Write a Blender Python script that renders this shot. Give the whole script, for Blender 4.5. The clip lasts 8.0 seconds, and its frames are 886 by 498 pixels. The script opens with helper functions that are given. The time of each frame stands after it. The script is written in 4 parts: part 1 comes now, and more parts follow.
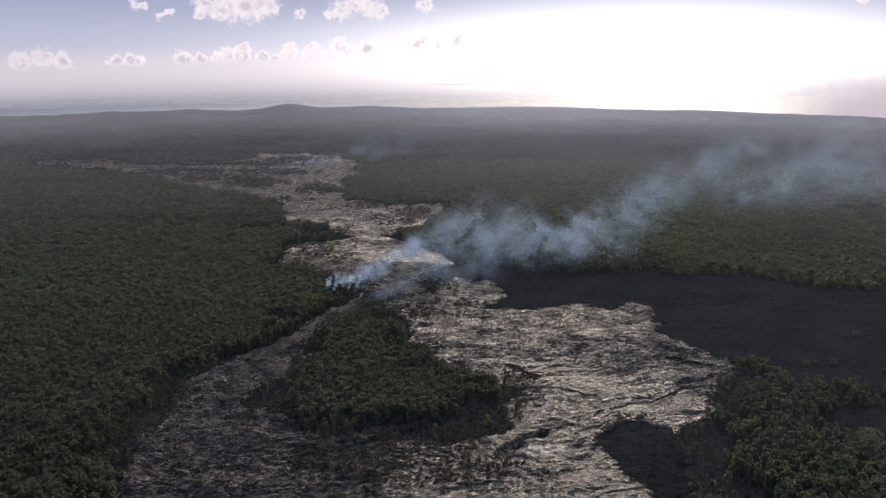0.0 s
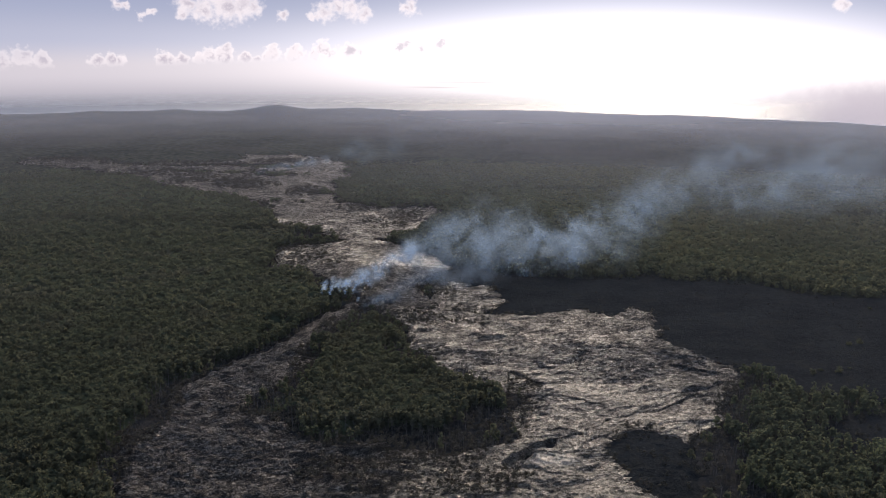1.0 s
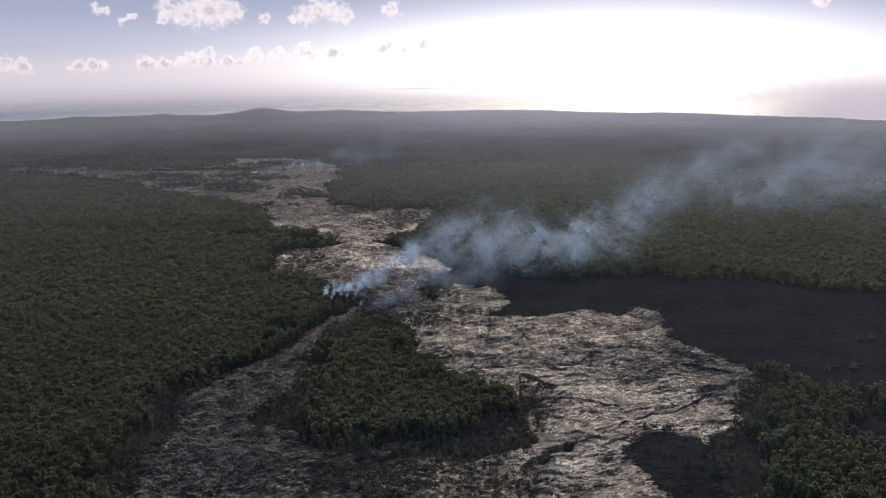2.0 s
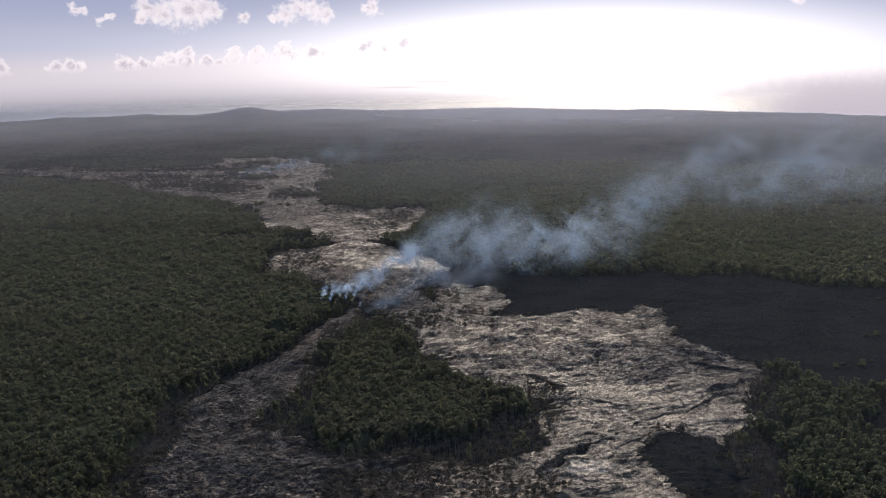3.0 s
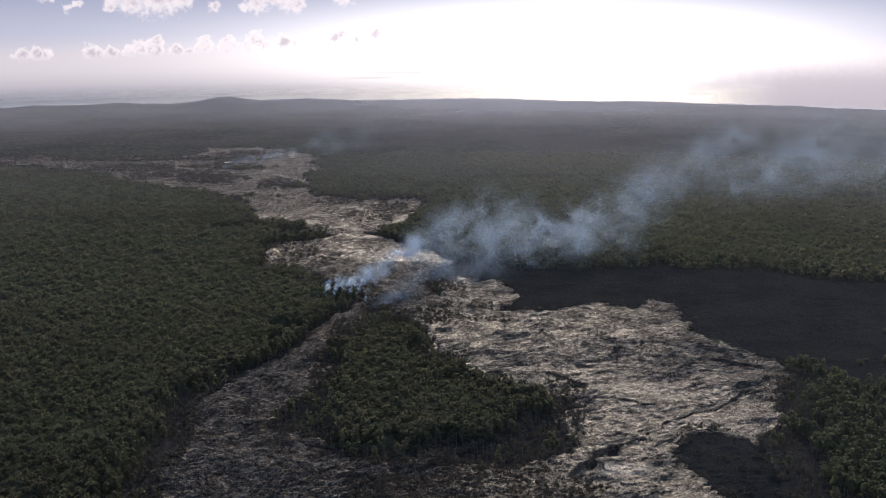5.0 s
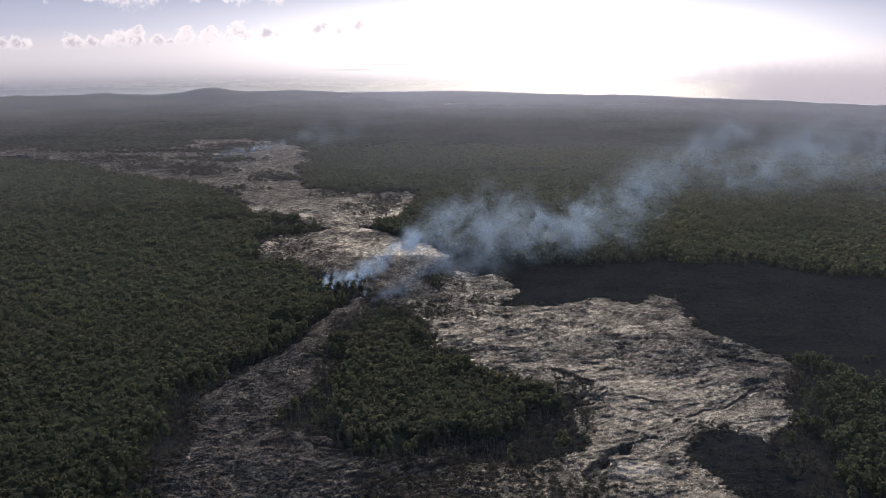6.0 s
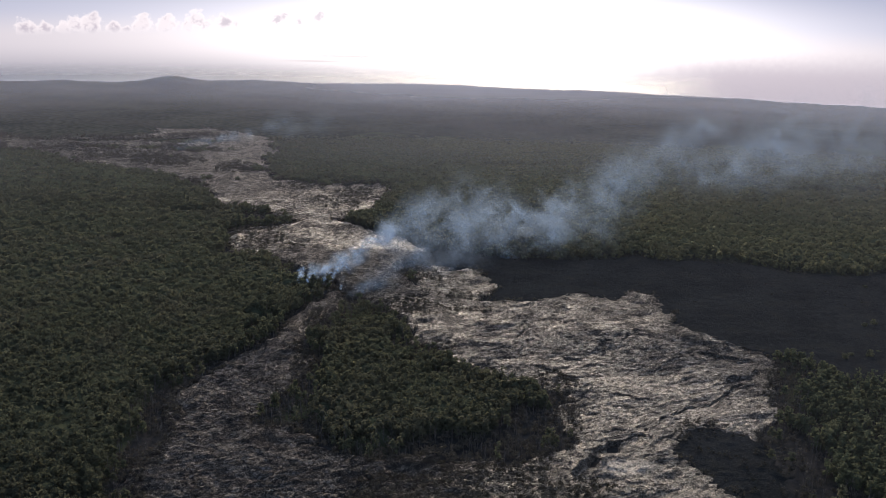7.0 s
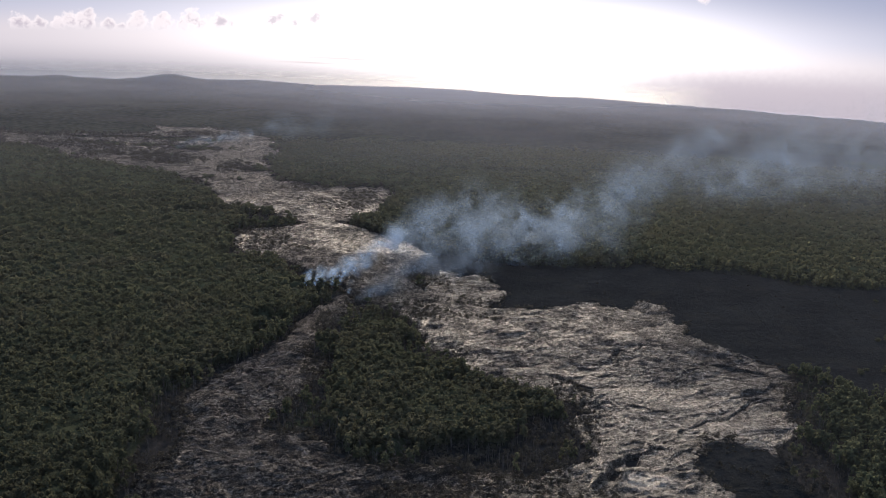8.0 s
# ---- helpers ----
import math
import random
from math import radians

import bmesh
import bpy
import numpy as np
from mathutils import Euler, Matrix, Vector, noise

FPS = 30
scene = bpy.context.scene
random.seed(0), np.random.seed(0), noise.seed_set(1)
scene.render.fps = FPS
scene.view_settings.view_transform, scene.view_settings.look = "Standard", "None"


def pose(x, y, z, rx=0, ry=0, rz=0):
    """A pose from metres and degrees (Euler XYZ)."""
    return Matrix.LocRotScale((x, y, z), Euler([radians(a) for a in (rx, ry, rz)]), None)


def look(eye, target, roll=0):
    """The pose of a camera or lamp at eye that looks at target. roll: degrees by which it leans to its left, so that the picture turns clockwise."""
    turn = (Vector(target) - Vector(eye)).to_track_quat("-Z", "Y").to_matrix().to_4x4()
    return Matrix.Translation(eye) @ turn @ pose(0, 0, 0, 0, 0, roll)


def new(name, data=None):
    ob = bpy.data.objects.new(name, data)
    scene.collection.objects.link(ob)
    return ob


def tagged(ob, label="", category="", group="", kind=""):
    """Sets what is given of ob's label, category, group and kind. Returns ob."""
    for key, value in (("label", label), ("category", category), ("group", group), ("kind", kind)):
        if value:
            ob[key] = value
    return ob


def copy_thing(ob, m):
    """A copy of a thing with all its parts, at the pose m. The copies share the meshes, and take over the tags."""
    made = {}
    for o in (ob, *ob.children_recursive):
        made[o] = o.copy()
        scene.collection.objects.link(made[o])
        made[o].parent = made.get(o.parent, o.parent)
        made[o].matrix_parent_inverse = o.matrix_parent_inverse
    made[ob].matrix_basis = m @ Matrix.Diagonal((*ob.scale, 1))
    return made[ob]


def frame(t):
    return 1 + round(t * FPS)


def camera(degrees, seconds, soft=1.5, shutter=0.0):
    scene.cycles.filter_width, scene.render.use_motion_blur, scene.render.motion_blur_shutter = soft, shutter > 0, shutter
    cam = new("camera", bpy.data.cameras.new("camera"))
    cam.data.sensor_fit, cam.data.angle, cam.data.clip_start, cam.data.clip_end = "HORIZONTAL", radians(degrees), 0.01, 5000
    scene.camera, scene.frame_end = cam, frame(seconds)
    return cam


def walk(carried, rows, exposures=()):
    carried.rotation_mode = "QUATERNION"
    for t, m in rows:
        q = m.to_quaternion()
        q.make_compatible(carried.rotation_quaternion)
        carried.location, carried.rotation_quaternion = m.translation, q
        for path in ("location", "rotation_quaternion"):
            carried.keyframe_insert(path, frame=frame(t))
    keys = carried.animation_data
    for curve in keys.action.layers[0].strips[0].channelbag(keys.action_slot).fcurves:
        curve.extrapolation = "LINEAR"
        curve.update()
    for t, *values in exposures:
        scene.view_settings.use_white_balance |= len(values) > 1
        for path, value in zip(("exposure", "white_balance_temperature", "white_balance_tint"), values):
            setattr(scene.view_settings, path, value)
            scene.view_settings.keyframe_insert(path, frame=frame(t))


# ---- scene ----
TURN, TILT, LEAN, METRES, EYE = 0.2, -12.448, 0.838, 120.0, 185.72
cam = camera(51.1, 8.0, soft=0.9)
ROWS = [
    (0.0, 0.0, 0.0, 0.0, 0.0, -0.35, -0.66),
    (0.5, -0.0487, 0.044, 0.0029, -0.55, -0.23, -1.08),
    (1.0, -0.0984, 0.0849, 0.0051, -1.12, -0.15, -1.06),
    (1.5, -0.1488, 0.1269, 0.0059, -1.56, -0.07, -0.56),
    (3.0, -0.2969, 0.2471, 0.0132, -3.08, -0.18, 0.47),
    (3.5, -0.3458, 0.2861, 0.0153, -3.8, -0.26, 0.66),
    (4.0, -0.3934, 0.3256, 0.0156, -4.32, -0.34, 0.84),
    (4.5, -0.4424, 0.3661, 0.0189, -4.56, -0.53, 0.52),
    (6.0, -0.5837, 0.4772, 0.0314, -5.9, -1.18, 0.14),
    (6.5, -0.6312, 0.5177, 0.0327, -7.28, -1.47, 0.15),
    (7.0, -0.6784, 0.5582, 0.0313, -8.42, -1.57, -0.49),
    (7.5, -0.7245, 0.5956, 0.0317, -8.99, -1.47, -1.02),
    (8.0, -0.7713, 0.6342, 0.0332, -8.95, -1.29, -1.72),
]
walk(cam, [(t, pose(0, 0, EYE, TILT, LEAN, TURN) @ pose(METRES * x, METRES * y, METRES * z, 90 + pitch, roll, yaw)) for t, x, y, z, yaw, pitch, roll in ROWS],
     exposures=[(0.0, 1.05), (8.0, 1.05)])
scene.cycles.transparent_max_bounces = 24

# ---- light: low sun ahead behind thin bright cloud, hazy sky over the sea ----
SUN_AZ, SUN_EL = 14.0, 24.0          # degrees clockwise from +y, degrees up
SUN_STRENGTH, SKY_STRENGTH = 1.0, 0.15
GLOW = 0.60
HORIZON_DIP = 2.0                     # the sea horizon lies this far below the eye's level


def nodes_of(tree):
    tree.nodes.clear()
    return tree.nodes, tree.links


class Graph:
    """A small helper that chains shader nodes."""

    def __init__(self, tree):
        self.n, self.l = nodes_of(tree)

    def put(self, socket, value):
        if isinstance(value, bpy.types.NodeSocket):
            self.l.new(value, socket)
        elif value is not None:
            socket.default_value = value

    def math(self, op, a, b=None, c=None, clamp=False):
        nd = self.n.new("ShaderNodeMath")
        nd.operation, nd.use_clamp = op, clamp
        for s, v in zip(nd.inputs, (a, b, c)):
            self.put(s, v)
        return nd.outputs[0]

    def mix(self, fac, a, b, kind="MIX"):
        nd = self.n.new("ShaderNodeMix")
        nd.data_type, nd.blend_type = "RGBA", kind
        for s, v in zip((nd.inputs[0], nd.inputs[6], nd.inputs[7]), (fac, a, b)):
            self.put(s, v)
        return nd.outputs[2]

    def noise(self, vec, scale, detail=4.0, rough=0.55, distortion=0.0):
        nd = self.n.new("ShaderNodeTexNoise")
        self.put(nd.inputs["Vector"], vec)
        nd.inputs["Scale"].default_value, nd.inputs["Detail"].default_value = scale, detail
        nd.inputs["Roughness"].default_value, nd.inputs["Distortion"].default_value = rough, distortion
        return nd.outputs["Fac"]

    def ramp(self, fac, lo, hi, a=0.0, b=1.0):
        nd = self.n.new("ShaderNodeMapRange")
        nd.interpolation_type = "SMOOTHSTEP"
        for s, v in zip(nd.inputs, (fac, lo, hi, a, b)):
            self.put(s, v)
        return nd.outputs[0]

    def vector(self, x, y, z):
        nd = self.n.new("ShaderNodeCombineXYZ")
        for s, v in zip(nd.inputs, (x, y, z)):
            self.put(s, v)
        return nd.outputs[0]

    def node(self, kind, **values):
        nd = self.n.new(kind)
        for name, v in values.items():
            self.put(nd.inputs[name.replace("_", " ")], v)
        return nd


world = bpy.data.worlds.new("sky")
scene.world = world
world.use_nodes = True
g = Graph(world.node_tree)
direction = g.n.new("ShaderNodeTexCoord").outputs["Generated"]
split = g.n.new("ShaderNodeSeparateXYZ")
g.l.new(direction, split.inputs[0])
u = g.math("MULTIPLY", g.math("ARCTAN2", split.outputs[0], split.outputs[1]), 57.2958)      # azimuth, degrees
v = g.math("ADD", g.math("MULTIPLY", g.math("ARCSINE", split.outputs[2]), 57.2958), HORIZON_DIP)  # height over the sea's horizon
lifted = g.vector(split.outputs[0], split.outputs[1], g.math("MAXIMUM", g.math("ADD", split.outputs[2], 0.05), 0.02))
sky = g.n.new("ShaderNodeTexSky")
sky.sky_type, sky.sun_disc = "NISHITA", False
sky.sun_elevation, sky.sun_rotation = radians(SUN_EL), radians(SUN_AZ)
sky.air_density, sky.dust_density, sky.ozone_density = 1.0, 2.0, 1.4
g.l.new(lifted, sky.inputs[0])
base = g.mix(1.0, sky.outputs[0], (SKY_STRENGTH,) * 3 + (1,), "MULTIPLY")
# pale lavender air low over the sea
air = g.mix(g.ramp(v, -2.0, 0.1), (0.186, 0.180, 0.212, 1), (0.315, 0.290, 0.322, 1))
air = g.mix(g.ramp(v, 0.4, 2.1), air, (0.236, 0.243, 0.312, 1))
air = g.mix(g.ramp(v, 2.0, 4.6), air, (0.186, 0.203, 0.283, 1))
base = g.mix(g.ramp(v, 6.0, 16.0), air, base)


def bell(x, mid, width):
    d = g.math("DIVIDE", g.math("SUBTRACT", x, mid), width)
    return g.math("EXPONENT", g.math("MULTIPLY", g.math("MULTIPLY", d, d), -1.0))


glow = g.math("MULTIPLY", bell(u, SUN_AZ - 2.0, 13.5), bell(v, 1.2, 2.9))
wide = g.math("MULTIPLY", bell(u, SUN_AZ - 5, 22.0), bell(v, 0.9, 1.9))
glow = g.math("ADD", g.math("MULTIPLY", glow, GLOW), g.math("MULTIPLY", wide, 0.21))
tint = g.mix(1.0, (1.0, 0.91, 0.85, 1), glow, "MULTIPLY")
lit = g.mix(1.0, base, tint, "ADD")
# cumulus: a row over the sea, and larger ones higher up, each of several billows (azimuth, height, radius)
LOW_BILLOWS = [(-24.42, 0.82, 0.5), (-23.33, 0.97, 0.5), (-22.26, 0.88, 0.43), (-19.43, 0.78, 0.35), (-18.66, 0.88, 0.35), (-18.15, 0.75, 0.31), (-15.86, 0.84, 0.39), (-15.38, 0.78, 0.31),
               (-14.81, 0.78, 0.35), (-13.71, 0.88, 0.35), (-13.18, 1.2, 0.35), (-12.41, 1.04, 0.5), (-12.2, 1.37, 0.35), (-11.17, 0.88, 0.35), (-10.51, 0.78, 0.27), (-9.5, 1.28, 0.43),
               (-9.84, 1.05, 0.31), (-8.17, 1.32, 0.46), (-8.31, 0.99, 0.35), (-6.55, 1.53, 0.46), (-7.0, 1.16, 0.39), (-5.99, 1.1, 0.39), (-4.97, 1.4, 0.5), (-4.29, 1.27, 0.31),
               (-2.01, 1.65, 0.39), (-1.49, 1.75, 0.39), (0.48, 1.86, 0.43), (-0.64, 1.62, 0.31)]
HIGH_BILLOWS = [(-14.42, 4.08, 0.66), (-13.48, 3.78, 0.85), (-12.19, 3.86, 1.01), (-11.22, 3.93, 0.85), (-10.57, 3.81, 0.5), (-14.61, 3.51, 0.39), (-6.44, 3.73, 0.58), (-5.6, 4.06, 0.7),
                (-4.76, 3.91, 0.66), (-4.09, 3.62, 0.46), (-7.02, 3.4, 0.31), (-18.16, 3.86, 0.31), (-17.73, 3.81, 0.27), (-16.81, 3.38, 0.31), (-16.42, 3.55, 0.23), (-8.94, 3.41, 0.35),
                (-1.29, 3.96, 0.46), (-1.66, 3.9, 0.31), (23.28, 4.13, 0.35)]
where = g.vector(u, v, 3.7)
stir = g.math("SUBTRACT", g.noise(where, 1.3, 2.0, 0.5), 0.5)
stir_up = g.math("SUBTRACT", g.noise(g.vector(u, v, 8.9), 1.3, 3.0, 0.6), 0.5)
knobs = g.math("SUBTRACT", g.noise(where, 3.2, 2.0, 0.5), 0.5)


def billows(places, amount, rough):
    """A field above zero inside the union of round billows with knobbly edges."""
    uu = g.math("ADD", u, g.math("MULTIPLY", stir, amount))
    vv = g.math("ADD", v, g.math("MULTIPLY", stir_up, amount))
    total = None
    for at, up, rad in places:
        p = g.math("DIVIDE", g.math("SUBTRACT", uu, at), rad)
        q = g.math("DIVIDE", g.math("SUBTRACT", vv, up), rad)
        far_ = g.math("SQRT", g.math("MULTIPLY_ADD", p, p, g.math("MULTIPLY", q, q)))
        one = g.math("SUBTRACT", 1.0, far_)
        total = one if total is None else g.math("SMOOTH_MAX", total, one, 0.22)
    return g.math("MULTIPLY_ADD", knobs, rough, total)


low = billows([(at, up, 1.45 * rad) for at, up, rad in LOW_BILLOWS], 0.7, 1.1)
floor_line = g.math("MULTIPLY_ADD", g.math("ADD", u, 25.0), 0.033, 0.25)
low_cover = g.math("MULTIPLY", g.ramp(low, 0.02, 0.42), g.ramp(g.math("SUBTRACT", v, floor_line), -0.15, 0.45))
low_cover = g.math("MULTIPLY", low_cover, g.ramp(u, -26.0, -15.0, 0.5, 1.0))
high = billows([(at, up, 1.3 * rad) for at, up, rad in HIGH_BILLOWS], 1.1, 1.0)
high_cover = g.ramp(high, -0.02, 0.75)
lens_ = g.math("MULTIPLY_ADD", knobs, 0.7, g.math("MULTIPLY", bell(u, 4.8, 2.1), bell(v, 1.82, 0.36)))
lens_cover = g.math("MULTIPLY", g.ramp(lens_, 0.35, 0.70), 0.5)
cover = g.math("MAXIMUM", low_cover, high_cover)
# bright rims towards the sun, lavender shade inside
dim = g.ramp(g.math("ADD", g.math("MULTIPLY", stir, 0.9), g.math("MULTIPLY", knobs, 0.8)), 0.10, -0.12, 0.25, 1.0)
core = g.math("MAXIMUM", g.math("MULTIPLY", g.ramp(low, 0.20, 0.75), dim), g.math("MULTIPLY", g.ramp(high, 0.35, 1.0), g.math("MULTIPLY", dim, 0.8)))
cloud = g.mix(core, (0.500, 0.452, 0.470, 1), (0.262, 0.232, 0.272, 1))
cloud = g.mix(1.0, cloud, g.mix(1.0, tint, (0.3, 0.3, 0.3, 1), "MULTIPLY"), "ADD")
lit = g.mix(g.math("MULTIPLY", cover, 0.88), lit, cloud)
lit = g.mix(lens_cover, lit, (0.40, 0.36, 0.38, 1))
# thin grey streaks low in the glare, and a bank of haze beside it
streaks = g.math("ADD", g.math("MULTIPLY", bell(u, 2.6, 3.2), bell(g.math("MULTIPLY_ADD", knobs, 0.10, v), -0.40, 0.07)), g.math("MULTIPLY", bell(u, 0.3, 1.6), bell(v, -0.72, 0.05)))
lit = g.mix(g.math("MULTIPLY", streaks, 0.6), lit, (0.34, 0.29, 0.30, 1))
bank = g.math("MULTIPLY", g.ramp(g.math("MULTIPLY_ADD", stir, 3.0, u), 17.0, 25.5), g.ramp(g.math("MULTIPLY_ADD", knobs, 0.4, v), 0.9, -1.0))
lit = g.mix(g.math("MULTIPLY", bank, 0.8), lit, (0.30, 0.265, 0.30, 1))
back = g.node("ShaderNodeBackground", Color=lit, Strength=1.0)
out = g.n.new("ShaderNodeOutputWorld")
g.l.new(back.outputs[0], out.inputs[0])

lamp = bpy.data.lights.new("sun", "SUN")
lamp.energy, lamp.angle, lamp.color = SUN_STRENGTH, radians(9.0), (1.0, 0.89, 0.76)
sun = new("sun", lamp)
a, e = radians(SUN_AZ), radians(SUN_EL)
sun.matrix_world = look((0, 0, 800), Vector((0, 0, 800)) - 100 * Vector((math.sin(a) * math.cos(e), math.cos(a) * math.cos(e), math.sin(e))))


# ---- materials ----
def material(name):
    m = bpy.data.materials.new(name)
    m.use_nodes = True
    return m, Graph(m.node_tree)


def finish(gr, shader):
    o = gr.n.new("ShaderNodeOutputMaterial")
    gr.l.new(shader, o.inputs[0])


def leafy(name, dark, light, dry, thin=0.5, spread=0.5):
    """Foliage: varied from tree to tree and in wide drifts, with light coming through."""
    m, gr = material(name)
    where = gr.n.new("ShaderNodeNewGeometry")
    pos = where.outputs["Position"]
    island = where.outputs["Random Per Island"]
    drift = gr.noise(pos, 0.022, 5.0, 0.65)
    tree = gr.noise(pos, 0.22, 2.0)
    f = gr.math("ADD", gr.math("MULTIPLY", tree, 0.9), gr.math("MULTIPLY", island, 0.1))
    col = gr.mix(gr.ramp(f, 0.3, 0.7), dark, light)
    col = gr.mix(gr.math("MULTIPLY", gr.ramp(drift, 0.42, 0.64), spread), col, dry)
    col = gr.mix(gr.ramp(gr.noise(pos, 0.0075, 3.0), 0.48, 0.64, 0.0, 0.75), col, dark)
    skin = gr.node("ShaderNodeBsdfPrincipled", Base_Color=col, Roughness=0.8)
    skin.inputs["Specular IOR Level"].default_value = 0.06
    glowing = gr.node("ShaderNodeBsdfTranslucent", Color=gr.mix(0.45, col, (0.100, 0.097, 0.060, 1)))
    both = gr.node("ShaderNodeMixShader", Fac=thin)
    gr.l.new(skin.outputs[0], both.inputs[1])
    gr.l.new(glowing.outputs[0], both.inputs[2])
    finish(gr, both.outputs[0])
    return m


def bumped(gr, height, strength, distance):
    nd = gr.node("ShaderNodeBump", Height=height)
    nd.inputs["Strength"].default_value = strength
    gr.put(nd.inputs["Distance"], distance)
    return nd.outputs[0]


LEAF = leafy("ohia_leaves", (0.065, 0.068, 0.040, 1), (0.079, 0.082, 0.047, 1), (0.092, 0.083, 0.054, 1), 0.54, 0.8)
SOOT = leafy("sooty_brush", (0.022, 0.0205, 0.019, 1), (0.038, 0.034, 0.031, 1), (0.034, 0.031, 0.028, 1), 0.3)
DRY = leafy("dry_brush", (0.038, 0.031, 0.026, 1), (0.078, 0.062, 0.052, 1), (0.068, 0.058, 0.044, 1), 0.3)
LEAF_OLIVE = leafy("olive_leaves", (0.084, 0.083, 0.044, 1), (0.110, 0.106, 0.054, 1), (0.122, 0.110, 0.060, 1), 0.58)
LEAF_GREEN = leafy("fern_green_leaves", (0.064, 0.073, 0.041, 1), (0.079, 0.090, 0.048, 1), (0.086, 0.090, 0.053, 1), 0.58, 0.6)
# darker copy of LEAF, with patches of shade put into its colour
LEAF_SHADED = leafy("shaded_leaves", (0.047, 0.050, 0.030, 1), (0.060, 0.063, 0.036, 1), (0.066, 0.059, 0.040, 1), 0.55, 0.6)
LEAF_BIG = leafy("broad_leaves", (0.070, 0.084, 0.042, 1), (0.135, 0.150, 0.068, 1), (0.12, 0.125, 0.06, 1))

m, gr = material("far_canopy")
CANOPY = m
pos = gr.n.new("ShaderNodeNewGeometry").outputs["Position"]
f = gr.math("ADD", gr.math("MULTIPLY", gr.noise(pos, 0.12, 4.0), 0.6), gr.math("MULTIPLY", gr.noise(pos, 0.006, 4.0), 0.4))
col = gr.mix(gr.ramp(f, 0.35, 0.65), (0.014, 0.015, 0.012, 1), (0.052, 0.050, 0.036, 1))
col = gr.mix(gr.ramp(gr.noise(pos, 0.0035, 4.0), 0.48, 0.64, 0.0, 0.45), col, (0.046, 0.040, 0.033, 1))
skin = gr.node("ShaderNodeBsdfPrincipled", Base_Color=col, Roughness=0.7, Normal=bumped(gr, gr.noise(pos, 0.35, 4.0), 0.4, 1.5))
skin.inputs["Specular IOR Level"].default_value = 0.0
finish(gr, skin.outputs[0])

m, gr = material("lava_crust")
CRUST = m
pos = gr.n.new("ShaderNodeNewGeometry").outputs["Position"]
age_of = gr.n.new("ShaderNodeAttribute")
age_of.attribute_name = "age"
age = age_of.outputs["Fac"]
mid = gr.noise(pos, 0.55, 6.0, 0.75, 0.8)
patch = gr.noise(pos, 0.045, 5.0, 0.6)
grain = gr.noise(pos, 1.9, 6.0, 0.82, 1.0)


def cracks(scale):
    sheared = gr.node("ShaderNodeVectorMath")
    sheared.operation = "MULTIPLY_ADD"
    gr.put(sheared.inputs[0], pos)
    sheared.inputs[1].default_value = (0.55, 1.0, 1.0)
    bend = gr.math("MULTIPLY", gr.math("SUBTRACT", mid, 0.5), 6.0)
    gr.put(sheared.inputs[2], gr.vector(bend, bend, 0.0))
    cell = gr.node("ShaderNodeTexVoronoi", Vector=sheared.outputs[0])
    cell.feature = "DISTANCE_TO_EDGE"
    cell.inputs["Scale"].default_value = scale
    return gr.ramp(gr.math("ADD", cell.outputs["Distance"], gr.math("MULTIPLY", gr.math("SUBTRACT", grain, 0.5), 0.5)), -0.02, 0.16)


plates = gr.math("MULTIPLY", cracks(0.28), cracks(1.0))
dull = gr.noise(pos, 0.11, 7.0, 0.72, 0.6)
shell = gr.math("MULTIPLY", gr.math("MULTIPLY", gr.ramp(grain, 0.40, 0.50, 0.25, 1.0), gr.math("MULTIPLY", gr.ramp(mid, 0.36, 0.54), plates)), gr.ramp(dull, 0.38, 0.56))
fresh = gr.mix(shell, (0.044, 0.036, 0.030, 1), (0.232, 0.183, 0.146, 1))
# pale flecks in both crust colours stand in for sparkling highlights
fresh = gr.mix(gr.ramp(grain, 0.53, 0.61, 0.0, 0.9), fresh, (0.46, 0.375, 0.31, 1))
worn = gr.mix(shell, (0.044, 0.036, 0.031, 1), (0.205, 0.167, 0.140, 1))
worn = gr.mix(gr.ramp(grain, 0.54, 0.63, 0.0, 0.8), worn, (0.44, 0.365, 0.31, 1))
how_old = gr.math("ADD", age, gr.math("MULTIPLY", gr.math("SUBTRACT", patch, 0.5), 2.2), clamp=True)
col = gr.mix(how_old, fresh, worn)
# a sun glint put into the colour of the smooth fresh patch
col = gr.mix(gr.math("MULTIPLY", gr.ramp(age, -0.6, -1.2), gr.ramp(grain, 0.42, 0.54)), col, (0.46, 0.395, 0.33, 1))
# scrub cover, plus a smoke fade put into the colour at the far end
cover = gr.n.new("ShaderNodeAttribute")
cover.attribute_name = "scrub_haze"
thin_scrub_haze = gr.math("MULTIPLY", cover.outputs["Fac"], gr.ramp(gr.noise(pos, 0.16, 5.0, 0.7), 0.36, 0.56, 1.0, 0.35))
col = gr.mix(thin_scrub_haze, col, gr.mix(gr.ramp(grain, 0.4, 0.6), (0.022, 0.018, 0.015, 1), (0.060, 0.048, 0.040, 1)))
rough = gr.math("ADD", gr.math("ADD", gr.ramp(how_old, 0.0, 1.0, 0.32, 0.72), gr.ramp(age, -0.5, -1.3, 0.0, -0.05)), gr.ramp(shell, 0.0, 1.0, 0.25, -0.03))
high = gr.math("ADD", gr.math("ADD", gr.math("MULTIPLY", mid, 1.6), gr.math("MULTIPLY", plates, 0.5)), gr.math("MULTIPLY", grain, 1.3))
skin = gr.node("ShaderNodeBsdfPrincipled", Base_Color=col, Roughness=rough, Normal=bumped(gr, high, 1.0, gr.ramp(age, -0.6, -1.25, 1.6, 1.0)))
skin.inputs["IOR"].default_value = 1.85
